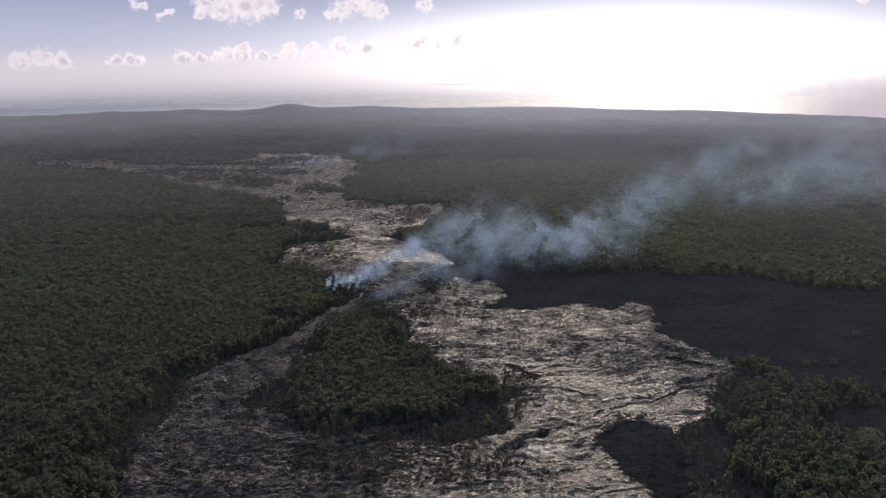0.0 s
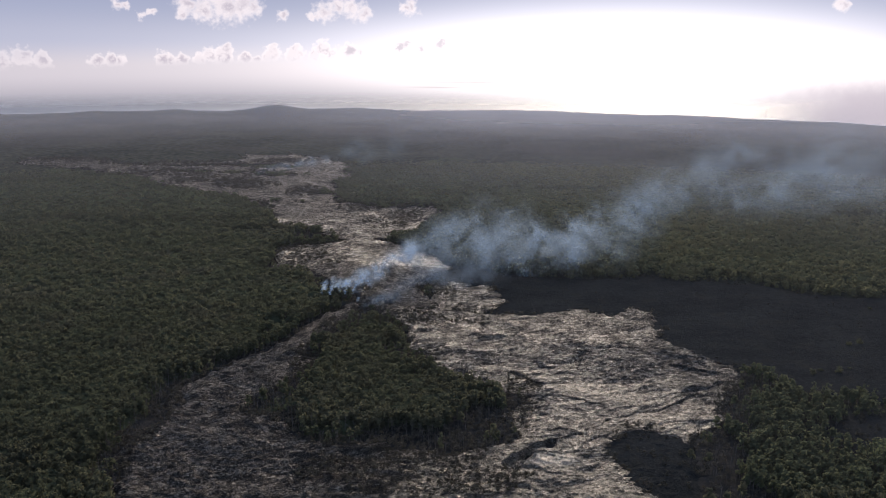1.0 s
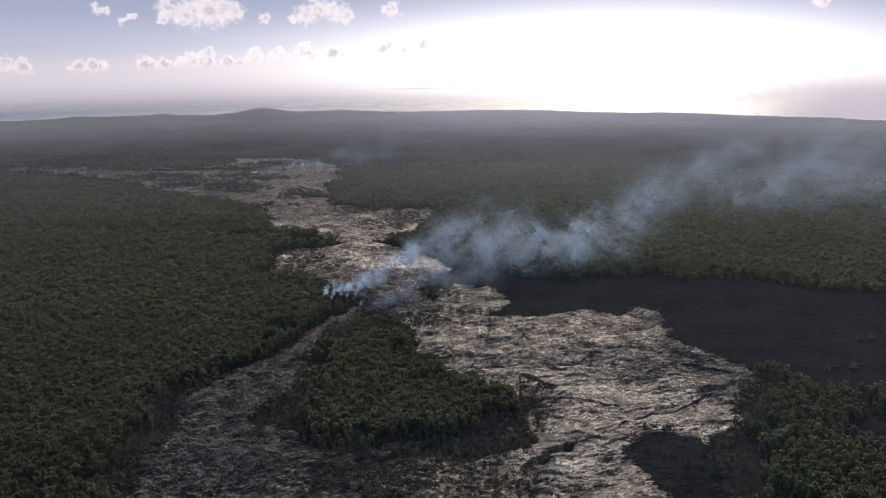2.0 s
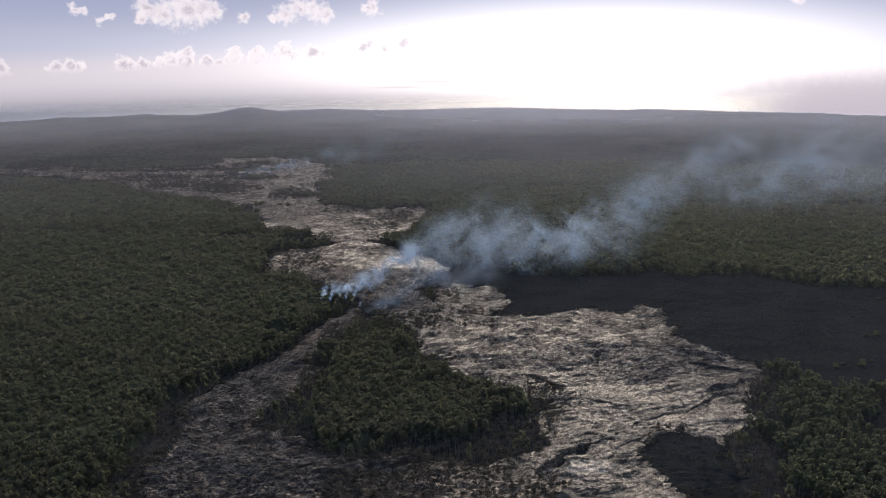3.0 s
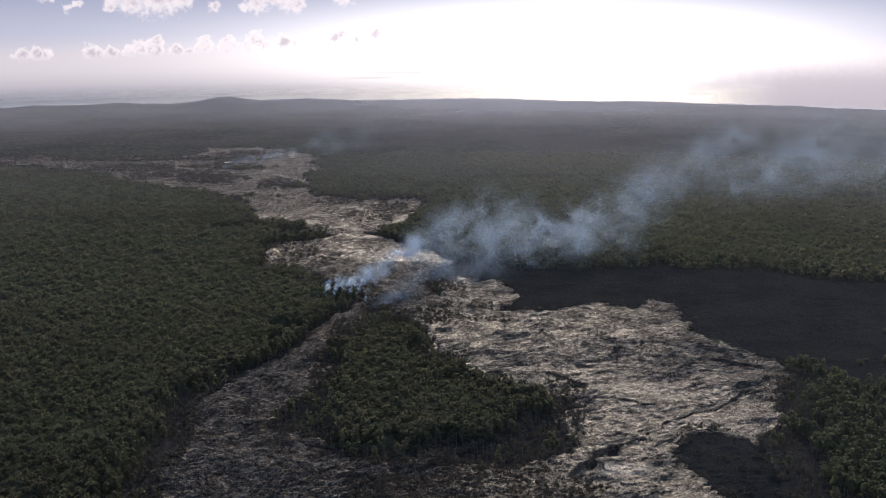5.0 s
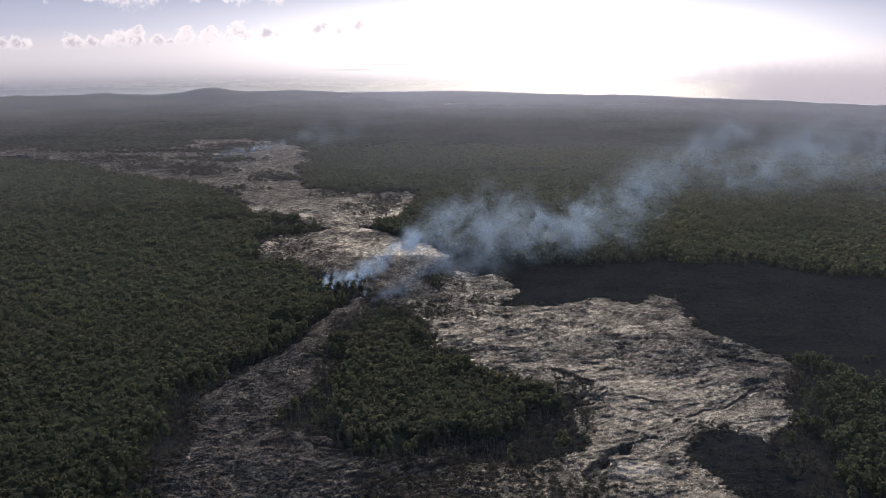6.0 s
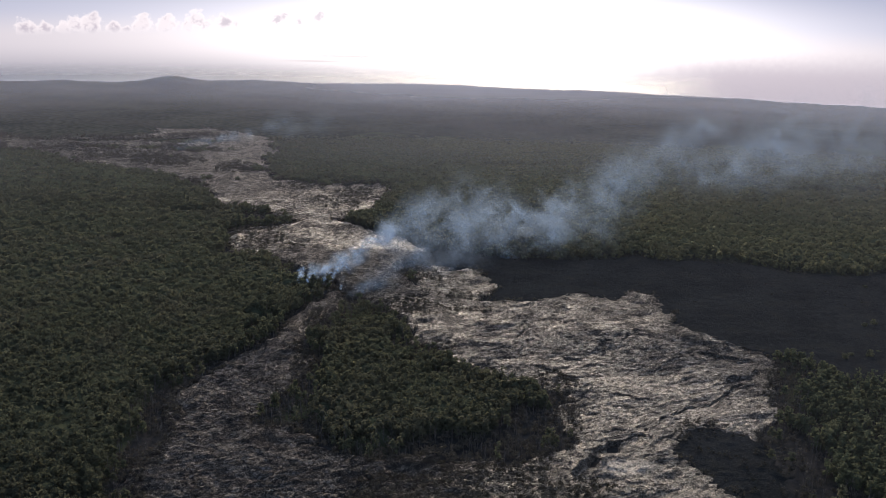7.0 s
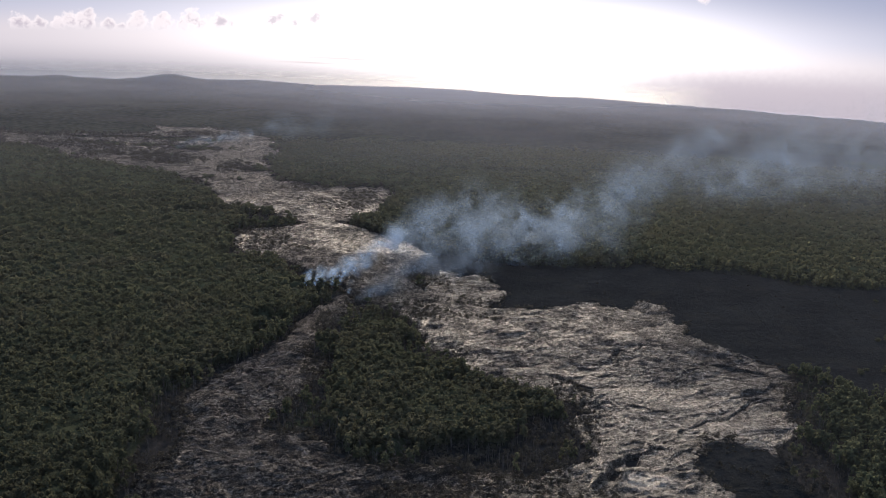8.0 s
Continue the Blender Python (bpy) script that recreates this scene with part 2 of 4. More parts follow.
skin.inputs["Specular Tint"].default_value = (1.0, 0.85, 0.69, 1)
gr.put(skin.inputs["Specular IOR Level"], gr.math("MULTIPLY", gr.ramp(how_old, 0.0, 1.0, 1.0, 0.42), gr.math("MAXIMUM", gr.ramp(shell, 0.0, 1.0, 0.08, 1.0), gr.math("MULTIPLY", gr.ramp(age, -0.6, -1.2), gr.ramp(grain, 0.42, 0.54)))))
finish(gr, skin.outputs[0])

m, gr = material("forest_floor")
FLOOR = m
pos = gr.n.new("ShaderNodeNewGeometry").outputs["Position"]
f = gr.math("ADD", gr.math("MULTIPLY", gr.noise(pos, 0.25, 5.0, 0.6), 0.6), gr.math("MULTIPLY", gr.noise(pos, 0.02, 4.0), 0.4))
fern = gr.mix(gr.ramp(f, 0.35, 0.65), (0.034, 0.036, 0.021, 1), (0.052, 0.054, 0.030, 1))
ash = gr.mix(gr.ramp(f, 0.35, 0.65), (0.0190, 0.0176, 0.0163, 1), (0.040, 0.0360, 0.0330, 1))
burn = gr.n.new("ShaderNodeAttribute")
burn.attribute_name = "burnt"
col = gr.mix(burn.outputs["Fac"], fern, ash)
skin = gr.node("ShaderNodeBsdfPrincipled", Base_Color=col, Roughness=0.9, Normal=bumped(gr, gr.noise(pos, 0.7, 5.0, 0.65), 0.8, 0.8))
skin.inputs["Specular IOR Level"].default_value = 0.0
finish(gr, skin.outputs[0])

m, gr = material("old_clinker")
CLINKER = m
pos = gr.n.new("ShaderNodeNewGeometry").outputs["Position"]
f = gr.math("ADD", gr.math("MULTIPLY", gr.noise(pos, 0.5, 6.0, 0.7, 0.5), 0.6), gr.math("MULTIPLY", gr.noise(pos, 0.03, 5.0, 0.6), 0.4))
col = gr.mix(gr.ramp(f, 0.36, 0.64), (0.012, 0.0126, 0.0128, 1), (0.0265, 0.0267, 0.0262, 1))
col = gr.mix(gr.ramp(gr.noise(pos, 0.9, 4.0, 0.6), 0.58, 0.70, 0.0, 0.7), col, (0.052, 0.050, 0.046, 1))
col = gr.mix(gr.ramp(gr.noise(pos, 0.06, 4.0, 0.6), 0.50, 0.70, 0.0, 0.55), col, (0.023, 0.0208, 0.017, 1))
skin = gr.node("ShaderNodeBsdfPrincipled", Base_Color=col, Roughness=0.9, Normal=bumped(gr, gr.noise(pos, 0.9, 6.0, 0.7), 1.0, 1.2))
skin.inputs["Specular IOR Level"].default_value = 0.0
finish(gr, skin.outputs[0])

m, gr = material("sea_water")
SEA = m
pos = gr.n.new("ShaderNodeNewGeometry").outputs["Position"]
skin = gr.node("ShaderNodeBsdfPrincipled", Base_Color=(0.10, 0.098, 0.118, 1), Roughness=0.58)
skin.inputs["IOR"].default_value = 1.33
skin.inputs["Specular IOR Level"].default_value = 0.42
# sea turns transparent far out and to the right, standing in for haze
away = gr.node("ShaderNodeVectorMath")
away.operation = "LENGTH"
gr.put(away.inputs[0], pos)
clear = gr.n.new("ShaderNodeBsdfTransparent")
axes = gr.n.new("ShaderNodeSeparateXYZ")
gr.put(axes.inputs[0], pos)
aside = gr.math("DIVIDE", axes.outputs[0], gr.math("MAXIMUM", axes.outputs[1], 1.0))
haze_fade = gr.node("ShaderNodeMixShader", Fac=gr.math("MAXIMUM", gr.ramp(away.outputs["Value"], 2500.0, 4000.0), gr.ramp(aside, 0.29, 0.44)))
gr.l.new(skin.outputs[0], haze_fade.inputs[1])
gr.l.new(clear.outputs[0], haze_fade.inputs[2])
finish(gr, haze_fade.outputs[0])


def woody(name, a, b):
    m, gr = material(name)
    pos = gr.n.new("ShaderNodeNewGeometry").outputs["Position"]
    col = gr.mix(gr.ramp(gr.noise(pos, 0.6, 4.0), 0.35, 0.65), a, b)
    skin = gr.node("ShaderNodeBsdfPrincipled", Base_Color=col, Roughness=0.85)
    skin.inputs["Specular IOR Level"].default_value = 0.2
    finish(gr, skin.outputs[0])
    return m


BARK = woody("bark", (0.06, 0.05, 0.04, 1), (0.13, 0.115, 0.10, 1))
CHARRED = woody("charred_wood", (0.046, 0.037, 0.031, 1), (0.105, 0.083, 0.071, 1))

# ---- plan of the flow ----
TABLE = np.random.RandomState(7).rand(256, 256)


def lattice(x, y):
    """Smooth random heights, 0 to 1, one knot a unit."""
    xi, yi = np.floor(x).astype(int), np.floor(y).astype(int)
    fx, fy = x - xi, y - yi
    fx, fy = fx * fx * (3 - 2 * fx), fy * fy * (3 - 2 * fy)
    p = lambda i, j: TABLE[(xi + i) & 255, (yi + j) & 255]
    return (p(0, 0) * (1 - fx) + p(1, 0) * fx) * (1 - fy) + (p(0, 1) * (1 - fx) + p(1, 1) * fx) * fy


def fractal(x, y, size, octaves=4, gain=0.5):
    total, amp, norm = 0, 1.0, 0.0
    for k in range(octaves):
        total, norm = total + amp * lattice(x / size * 2**k + 17.3 * k, y / size * 2**k + 41.7 * k), norm + amp
        amp *= gain
    return total / norm


def smooth(x, lo, hi):
    t = np.clip((x - lo) / (hi - lo), 0, 1)
    return t * t * (3 - 2 * t)


def inside(x, y, outline):
    """Distance to an outline, positive inside it."""
    best, odd = np.full(x.shape, 1e9), np.zeros(x.shape, bool)
    for (x0, y0), (x1, y1) in zip(outline, outline[1:] + outline[:1]):
        dx, dy = x1 - x0, y1 - y0
        s = np.clip(((x - x0) * dx + (y - y0) * dy) / (dx * dx + dy * dy), 0, 1)
        best = np.minimum(best, np.hypot(x - x0 - s * dx, y - y0 - s * dy))
        if dy:
            odd ^= ((y0 > y) != (y1 > y)) & (x < x0 + (y - y0) * dx / dy)
    return np.where(odd, best, -best)


MAIN = [(-38, 618), (-26, 584), (-26, 553), (-12, 538), (-7, 505), (12, 490), (28, 481), (41, 472), (43, 462), (27, 456), (30, 442), (34, 428), (24, 416), (8, 406), (-2, 400),
        (-22, 396), (-22, 300), (88, 300), (84, 352), (77, 374), (75, 393), (71, 405), (80, 428), (94, 431), (108, 418), (124, 430), (134, 440), (142, 465), (153, 480), (164, 510),
        (167, 527), (152, 539), (141, 550), (138, 576), (142, 610), (142, 624), (131, 643), (112, 622), (99, 642), (80, 641), (58, 620), (22, 627), (37, 642), (43, 658), (36, 705),
        (16, 712), (-10, 706), (-10, 640)]
CHANNEL = [(-115, 300), (-138, 360), (-153, 395), (-154, 408), (-149, 424), (-143, 440), (-144, 457), (-148, 483), (-138, 502), (-130, 518), (-118, 543), (-104, 570), (-92, 602),
           (-78, 628), (-72, 652), (-62, 655), (-62, 632), (-73, 604), (-85, 574), (-89, 540), (-80, 529), (-86, 500), (-95, 480), (-106, 463), (-111, 452), (-89, 443), (-79, 424),
           (-70, 414), (-54, 412), (-38, 410), (-8, 405), (-8, 300)]
UPPER = [(-10, 640), (-38, 618), (-58, 645), (-71, 680), (-89, 704), (-112, 742), (-142, 755), (-150, 836), (-118, 851), (-90, 858), (-97, 872), (-131, 914), (-158, 932), (-181, 980),
         (-204, 1063), (-251, 1102), (-296, 1144), (-365, 1199), (-417, 1272), (-520, 1360), (-640, 1410), (-640, 1475), (-500, 1440), (-441, 1400), (-382, 1427), (-316, 1456),
         (-311, 1523), (-235, 1535), (-171, 1483), (-135, 1416), (-121, 1226), (-131, 1161), (-122, 1082), (-67, 1044), (-12, 1040), (-10, 991), (-31, 896), (-56, 874), (-64, 866),
         (-45, 849), (-27, 826), (-1, 793), (6, 764), (-12, 730), (-22, 700), (-15, 677), (-12, 652)]
BURNT = [(-8, 715), (2, 748), (14, 766), (49, 738), (97, 716), (141, 727), (185, 720), (240, 700), (300, 672), (345, 668), (430, 560), (420, 440), (260, 440), (225, 456), (215, 472), (192, 474),
         (180, 501), (166, 521), (130, 545), (110, 610), (22, 620), (35, 660), (30, 700)]
BAY = [(60, 405), (80, 432), (94, 436), (101, 426), (106, 412), (104, 395), (101, 376), (99, 356), (95, 336), (92, 326), (80, 326), (70, 360), (66, 390)]


ISLANDS = [(-395, 1402, 52, 12), (-305, 1405, 60, 16), (-215, 1300, 32, 12), (-330, 1330, 45, 10),
           (-150, 1150, 14, 20), (-250, 1385, 30, 10), (-360, 1475, 30, 10), (-275, 1240, 16, 16), (-185, 1075, 18, 9), (-120, 1230, 20, 14)]


def lava_depth(x, y):
    """How far inside the flow a place lies, in metres, with a ragged margin."""
    d = np.maximum(np.maximum(inside(x, y, MAIN), inside(x, y, CHANNEL)), inside(x, y, UPPER))
    for cx, cy, rx, ry in ISLANDS:
        d = np.minimum(d, ry * (np.hypot((x - cx) / rx, (y - cy) / ry) - 1))
    far = 1 + 2.0 * smooth(y, 640, 1300)
    return d + far * ((fractal(x, y, 26, 3) - 0.5) * 7 + (fractal(x * 0.6 + 90, y, 7, 4, 0.65) - 0.5) * 13) + smooth(y, 760, 1000) * (fractal(x * 1.3, y * 0.6 + 20, 42, 4, 0.65) - 0.5) * 46


def burnt_depth(x, y):
    """How far inside the bare dark ground a place lies."""
    hollow = 20 * (1 - np.hypot((x - 226) / 42, (y - 421) / 27))
    wide = inside(x, y, BURNT) + (fractal(x, y + 50, 50, 5, 0.65) - 0.5) * 44
    return np.maximum(wide, np.maximum(hollow, inside(x, y, BAY)) + (fractal(x, y + 50, 14, 4, 0.6) - 0.5) * 12)


BRUSHY = [(17, 442, 18, 28), (31, 458, 8, 22), (-22, 419, 34, 16), (4, 424, 20, 16), (-4, 398, 16, 10), (-10, 374, 22, 14), (-38, 372, 12, 10), (-54, 386, 15, 15), (12, 376, 16, 12), (-26, 390, 16, 10),
          (-84, 510, 9, 34), (-78, 585, 9, 26), (-152, 465, 7, 40), (-150, 425, 8, 24), (-92, 447, 14, 7), (-64, 678, 14, 16), (-48, 656, 10, 14), (0, 682, 7, 18), (16, 634, 22, 7), (-14, 610, 13, 16), (14, 604, 14, 8),
          (-128, 812, 26, 34), (-134, 778, 18, 20), (-96, 768, 12, 14), (-126, 880, 26, 28), (-100, 780, 18, 10), (38, 485, 9, 16), (116, 398, 11, 20), (112, 372, 11, 24), (128, 408, 8, 22), (142, 440, 6, 22), (122, 352, 11, 24)]
FAR_BRUSHY = [(-40, 990, 20, 30), (-60, 945, 22, 24), (-300, 1240, 60, 30), (-430, 1400, 80, 30), (-90, 1035, 22, 14), (-170, 1150, 24, 40), (-330, 1400, 80, 30), (-250, 1190, 40, 30),
              (-560, 1440, 90, 24), (-380, 1300, 60, 30), (-230, 1440, 40, 24)]


CLEARINGS = [(-182, 898, 34, 7), (-60, 1075, 22, 8), (-112, 597, 11, 6), (-150, 437, 12, 5), (-80, 655, 22, 5)]


def clearing(x, y):
    """Above zero in the long treeless gaps of the forest."""
    best = np.full(x.shape, -9.0)
    for cx, cy, rx, ry in CLEARINGS:
        best = np.maximum(best, 1 - np.hypot((x - cx) / rx, (y - cy) / ry))
    return best + (fractal(x, y + 70, 16, 2) - 0.5) * 0.6


def brushiness(x, y):
    best = np.full(x.shape, -1.0)
    for cx, cy, rx, ry in BRUSHY + FAR_BRUSHY:
        best = np.maximum(best, 1 - np.hypot((x - cx) / rx, (y - cy) / ry))
    return best + (fractal(x + 40, y, 14, 3) - 0.5) * 1.0


def mesh_of(name, verts, faces, mat, smooth_shaded=False):
    me = bpy.data.meshes.new(name)
    verts, faces = np.asarray(verts, np.float32), np.asarray(faces, np.int32)
    k = faces.shape[1]
    me.vertices.add(len(verts)), me.loops.add(faces.size), me.polygons.add(len(faces))
    me.vertices.foreach_set("co", verts.ravel())
    me.loops.foreach_set("vertex_index", faces.ravel())
    me.polygons.foreach_set("loop_start", np.arange(0, faces.size, k, dtype=np.int32))
    me.polygons.foreach_set("use_smooth", np.full(len(faces), smooth_shaded))
    me.update(calc_edges=True)
    me.materials.append(mat)
    return me


# ---- ground: one sheet out to the coast ----
def land_edge(az):
    return 2560 - 8 * np.clip(az - 6, 0, 28) + 70 * (fractal(az * 3 + 300, az * 0 + 5, 7, 3) - 0.5)


def ground_height(x, y):
    r, az = np.hypot(x, y), np.degrees(np.arctan2(x, y))
    z = (fractal(x, y, 60, 3) - 0.5) * 1.2 - 0.7
    far = smooth(r, 1380, 1600)
    z = z + far * (3.2 * fractal(x, y, 11, 2, 0.6) + 1.5 * (fractal(x, y, 160, 3) - 0.5))
    for at, width, high in ((-9.6, 1.4, 13.5), (-15.5, 0.8, 4.0), (-20.0, 0.9, 3.5), (-5.5, 2.6, 4.5)):
        z = z + high * np.exp(-((az - at) / width) ** 2) * smooth(r, 2200, 2480)
    return z - 40 * smooth(r, land_edge(az), land_edge(az) + 220)


def ground():
    az = np.radians(np.concatenate([np.arange(-180, -40, 5.0), np.arange(-40, 46, 0.19), np.linspace(46, 180, 30)]))
    r = np.concatenate([np.linspace(0.5, 330, 12), np.arange(340, 700, 3.4), np.arange(700, 1000, 6.0), np.arange(1000, 1350, 14.0), np.arange(1350, 2900, 9.0)])
    A, R = np.meshgrid(az, r)
    x, y = R * np.sin(A), R * np.cos(A)
    d, b = lava_depth(x, y), burnt_depth(x, y)
    ferns = smooth(-d, 10, 26) * smooth(-b, 10, 44) * (1 - smooth(brushiness(x, y), -0.3, 0.0)) * (1 - smooth(clearing(x, y), -0.3, 0.0)) * smooth(R, 300, 340) * (1 - smooth(R, 1250, 1450))
    z = ground_height(x, y) - 2.2 * smooth(d, 0, 5) + ferns * (4.0 + 3.2 * fractal(x, y, 7, 2, 0.6))
    v = np.stack([x, y, z], -1).reshape(-1, 3)
    n, k = A.shape
    i = (np.arange(n - 1)[:, None] * k + np.arange(k - 1)).ravel()
    me = mesh_of("ground", v, np.stack([i, i + k, i + k + 1, i + 1], 1), FLOOR, True)
    me.materials.append(CANOPY)
    near_lava = np.maximum(smooth(lava_depth(v[:, 0], v[:, 1]), -14, -4), smooth(brushiness(v[:, 0], v[:, 1]), -0.15, 0.1))
    me.attributes.new("burnt", "FLOAT", "POINT").data.foreach_set("value", np.maximum(smooth(burnt_depth(v[:, 0], v[:, 1]), -34, 4), near_lava).astype(np.float32))
    corner = v[i]
    me.polygons.foreach_set("material_index", (np.hypot(corner[:, 0], corner[:, 1]) + 420 * (fractal(corner[:, 0], corner[:, 1], 90, 4, 0.6) - 0.5) > 1430).astype(np.int32))
    return tagged(new("ground", me), "dark volcanic ground running out to a wooded horizon", "ground", kind="structure")


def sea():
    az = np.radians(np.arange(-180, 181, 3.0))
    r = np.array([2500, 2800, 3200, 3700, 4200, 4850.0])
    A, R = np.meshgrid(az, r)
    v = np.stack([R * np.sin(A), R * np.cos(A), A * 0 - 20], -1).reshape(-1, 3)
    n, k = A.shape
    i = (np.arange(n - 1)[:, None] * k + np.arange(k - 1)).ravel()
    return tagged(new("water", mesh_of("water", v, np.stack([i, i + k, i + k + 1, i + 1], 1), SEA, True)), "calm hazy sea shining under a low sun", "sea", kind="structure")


TRENCHES = ((27, 390, 34, 404, 4.6, 3.6), (33, 404, 46, 414, 3.8, 3.4), (46, 414, 60, 423, 2.6, 2.6), (64, 429, 83, 444, 1.0, 1.4), (83, 444, 118, 466, 1.5, 1.5), (118, 466, 132, 474, 2.4, 1.6),
            (124, 478, 151, 496, 2.6, 1.7), (74, 524, 80, 540, 2.6, 2.0), (80, 540, 98, 552, 2.0, 2.0), (37, 554, 44, 576, 2.0, 1.8), (34, 506, 48, 492, 1.6, 1.5), (128, 520, 150, 512, 2.2, 1.8),
            (28, 478, 46, 470, 1.6, 1.5), (52, 470, 74, 462, 0.9, 1.2), (96, 500, 124, 516, 1.4, 1.4))


def billow(x, y, size, octaves, gain=0.5):
    """Rounded swellings with sharp creases between them."""
    total, amp, norm = 0, 1.0, 0.0
    for k in range(octaves):
        total, norm = total + amp * np.abs(2 * lattice(x / size * 2**k + 13.1 * k, y / size * 2**k + 57.9 * k) - 1), norm + amp
        amp *= gain
    return total / norm


def lava_height(x, y, d):
    """Pahoehoe: hummocks, toes with creases between them, slabs with steep fronts and collapsed trenches."""
    wx, wy = x + 8 * (fractal(x, y, 20, 3) - 0.5), y + 8 * (fractal(x + 77, y, 20, 3) - 0.5)
    ux, uy = wx * 0.62 + wy * 0.22, wy - wx * 0.30
    z = 2.0 * fractal(wx, wy, 30, 2) + 0.9 * billow(ux, uy, 10, 2) - 1.3
    broken = np.maximum(smooth(fractal(wx + 60, wy + 9, 34, 3), 0.42, 0.66), 1 - smooth(x, -40, 10))
    for size, steps, rise, off in ((24, 9, 0.36, 200), (8.5, 6, 0.30, 90), (3.6, 5, 0.24 + 0.14 * broken, 33)):
        plate = fractal(ux * 0.8 + off, uy, size, 3, 0.55) * steps
        z = z + rise * (np.floor(plate) + smooth(plate % 1.0, 0.0, 0.16) - 0.25 * (plate % 1.0) - 0.45 * steps)
    z = z + (0.35 + 0.8 * broken) * billow(ux + 5, uy, 2.8, 2, 0.6)
    z = z + (1 - smooth(x, -45, 5)) * (1 - smooth(y, 560, 640)) * (1.0 * billow(wx, wy + 12, 4.4, 2, 0.6) - 0.4)
    bx, by = x + 9 * (fractal(x + 11, y, 13, 2) - 0.5), y + 14 * (fractal(x, y + 23, 13, 2) - 0.5)
    for x0, y0, x1, y1, wide, deep in TRENCHES:
        dx, dy = x1 - x0, y1 - y0
        s = np.clip(((bx - x0) * dx + (by - y0) * dy) / (dx * dx + dy * dy), 0, 1)
        w = np.hypot(bx - x0 - s * dx, by - y0 - s * dy) + 2.6 * (fractal(x, y, 9, 2) - 0.5) + 1.4 * (fractal(x, y, 2.5, 2) - 0.5)
        z = z - 0.85 * deep * (1 - smooth(w, wide * 0.6, wide * 1.15))
    return z * smooth(d, -0.5, 3.0) + 0.3 - 1.7 * (1 - smooth(d, -1.5, 0.6))


def crust_age(x, y):
    """0 for fresh silvery crust, 1 for old brown rubbly crust, well below 0 where a glint is painted."""
    old = 1 - smooth(inside(x, y, MAIN), -14, 10)
    old = np.maximum(old, 0.40 * smooth(y, 425, 510) + 0.3 * smooth(x, 85, 140))
    neck = smooth(y, 575, 640) * (1 - smooth(y, 900, 1050)) * (0.55 - 0.35 * smooth(y, 680, 720) * (1 - smooth(y, 760, 860)) * smooth(x, -90, -50))
    far = smooth(y, 880, 1000) * 0.85
    fresh = 0.45 * (1 - smooth(y, 400, 450)) * smooth(x, 0, 15)
    # patch of smooth fresh crust that carries the painted glint
    fresh = fresh + 0.9 * np.exp(-((x - 43) / 13) ** 2 - ((y - 394) / 7) ** 2)
    fresh = fresh + 0.30 * np.exp(-((x - 62) / 30) ** 2 - ((y - 478) / 32) ** 2)
    return -fresh + np.clip(np.where(y > 760, np.maximum(neck, far), np.maximum(old, neck)), 0, 1)


def lava_field(name, x0, x1, y0, y1, cell, label):
    gx, gy = np.meshgrid(np.arange(x0, x1 + cell, cell), np.arange(y0, y1 + cell * 0.5, cell))
    d = lava_depth(gx, gy)
    z = lava_height(gx, gy, d)
    keep = d > -1.6
    k = gx.shape[1]
    cells = keep[:-1, :-1] & keep[1:, :-1] & keep[:-1, 1:] & keep[1:, 1:]
    i = np.flatnonzero(np.pad(cells, ((0, 1), (0, 1))).ravel())
    faces = np.stack([i, i + 1, i + k + 1, i + k], 1)
    used, flat = np.unique(faces, return_inverse=True)
    v = np.stack([gx, gy, z], -1).reshape(-1, 3)[used]
    me = mesh_of(name, v, flat.reshape(faces.shape), CRUST, cell > 0.8)
    me.attributes.new("age", "FLOAT", "POINT").data.foreach_set("value", crust_age(v[:, 0], v[:, 1]).astype(np.float32))
    old = np.maximum(smooth(brushiness(v[:, 0], v[:, 1]), -0.35, 0.25), 0.95 * smooth(v[:, 1], 1040, 1250) * (1 - smooth(v[:, 0], -285, -170)))
    old = np.maximum(old, 0.55 * (1 - smooth(d.ravel()[used], 1, 6 + 14 * smooth(v[:, 1], 800, 1000))))
    old = np.maximum(old, 0.65 * smooth(-v[:, 0], 62, 104) * smooth(v[:, 1], 735, 765) * (1 - smooth(v[:, 1], 880, 930)))
    vx, vy = v[:, 0], v[:, 1]
    old = np.maximum(old, 0.85 * np.exp(-((vx - 112) / 28) ** 2 - ((vy - 608) / 24) ** 2) + 0.34 * smooth(vx, 92, 128) * np.exp(-((vy - 515) / 45) ** 2))
    # far end dimmed in colour, standing in for smoke drifting across it
    old = np.maximum(old, 0.6 * smooth(vy, 1360, 1430))
    me.attributes.new("scrub_haze", "FLOAT", "POINT").data.foreach_set("value", old.astype(np.float32))
    return tagged(new(name, me), label, "lava flow", kind="structure")


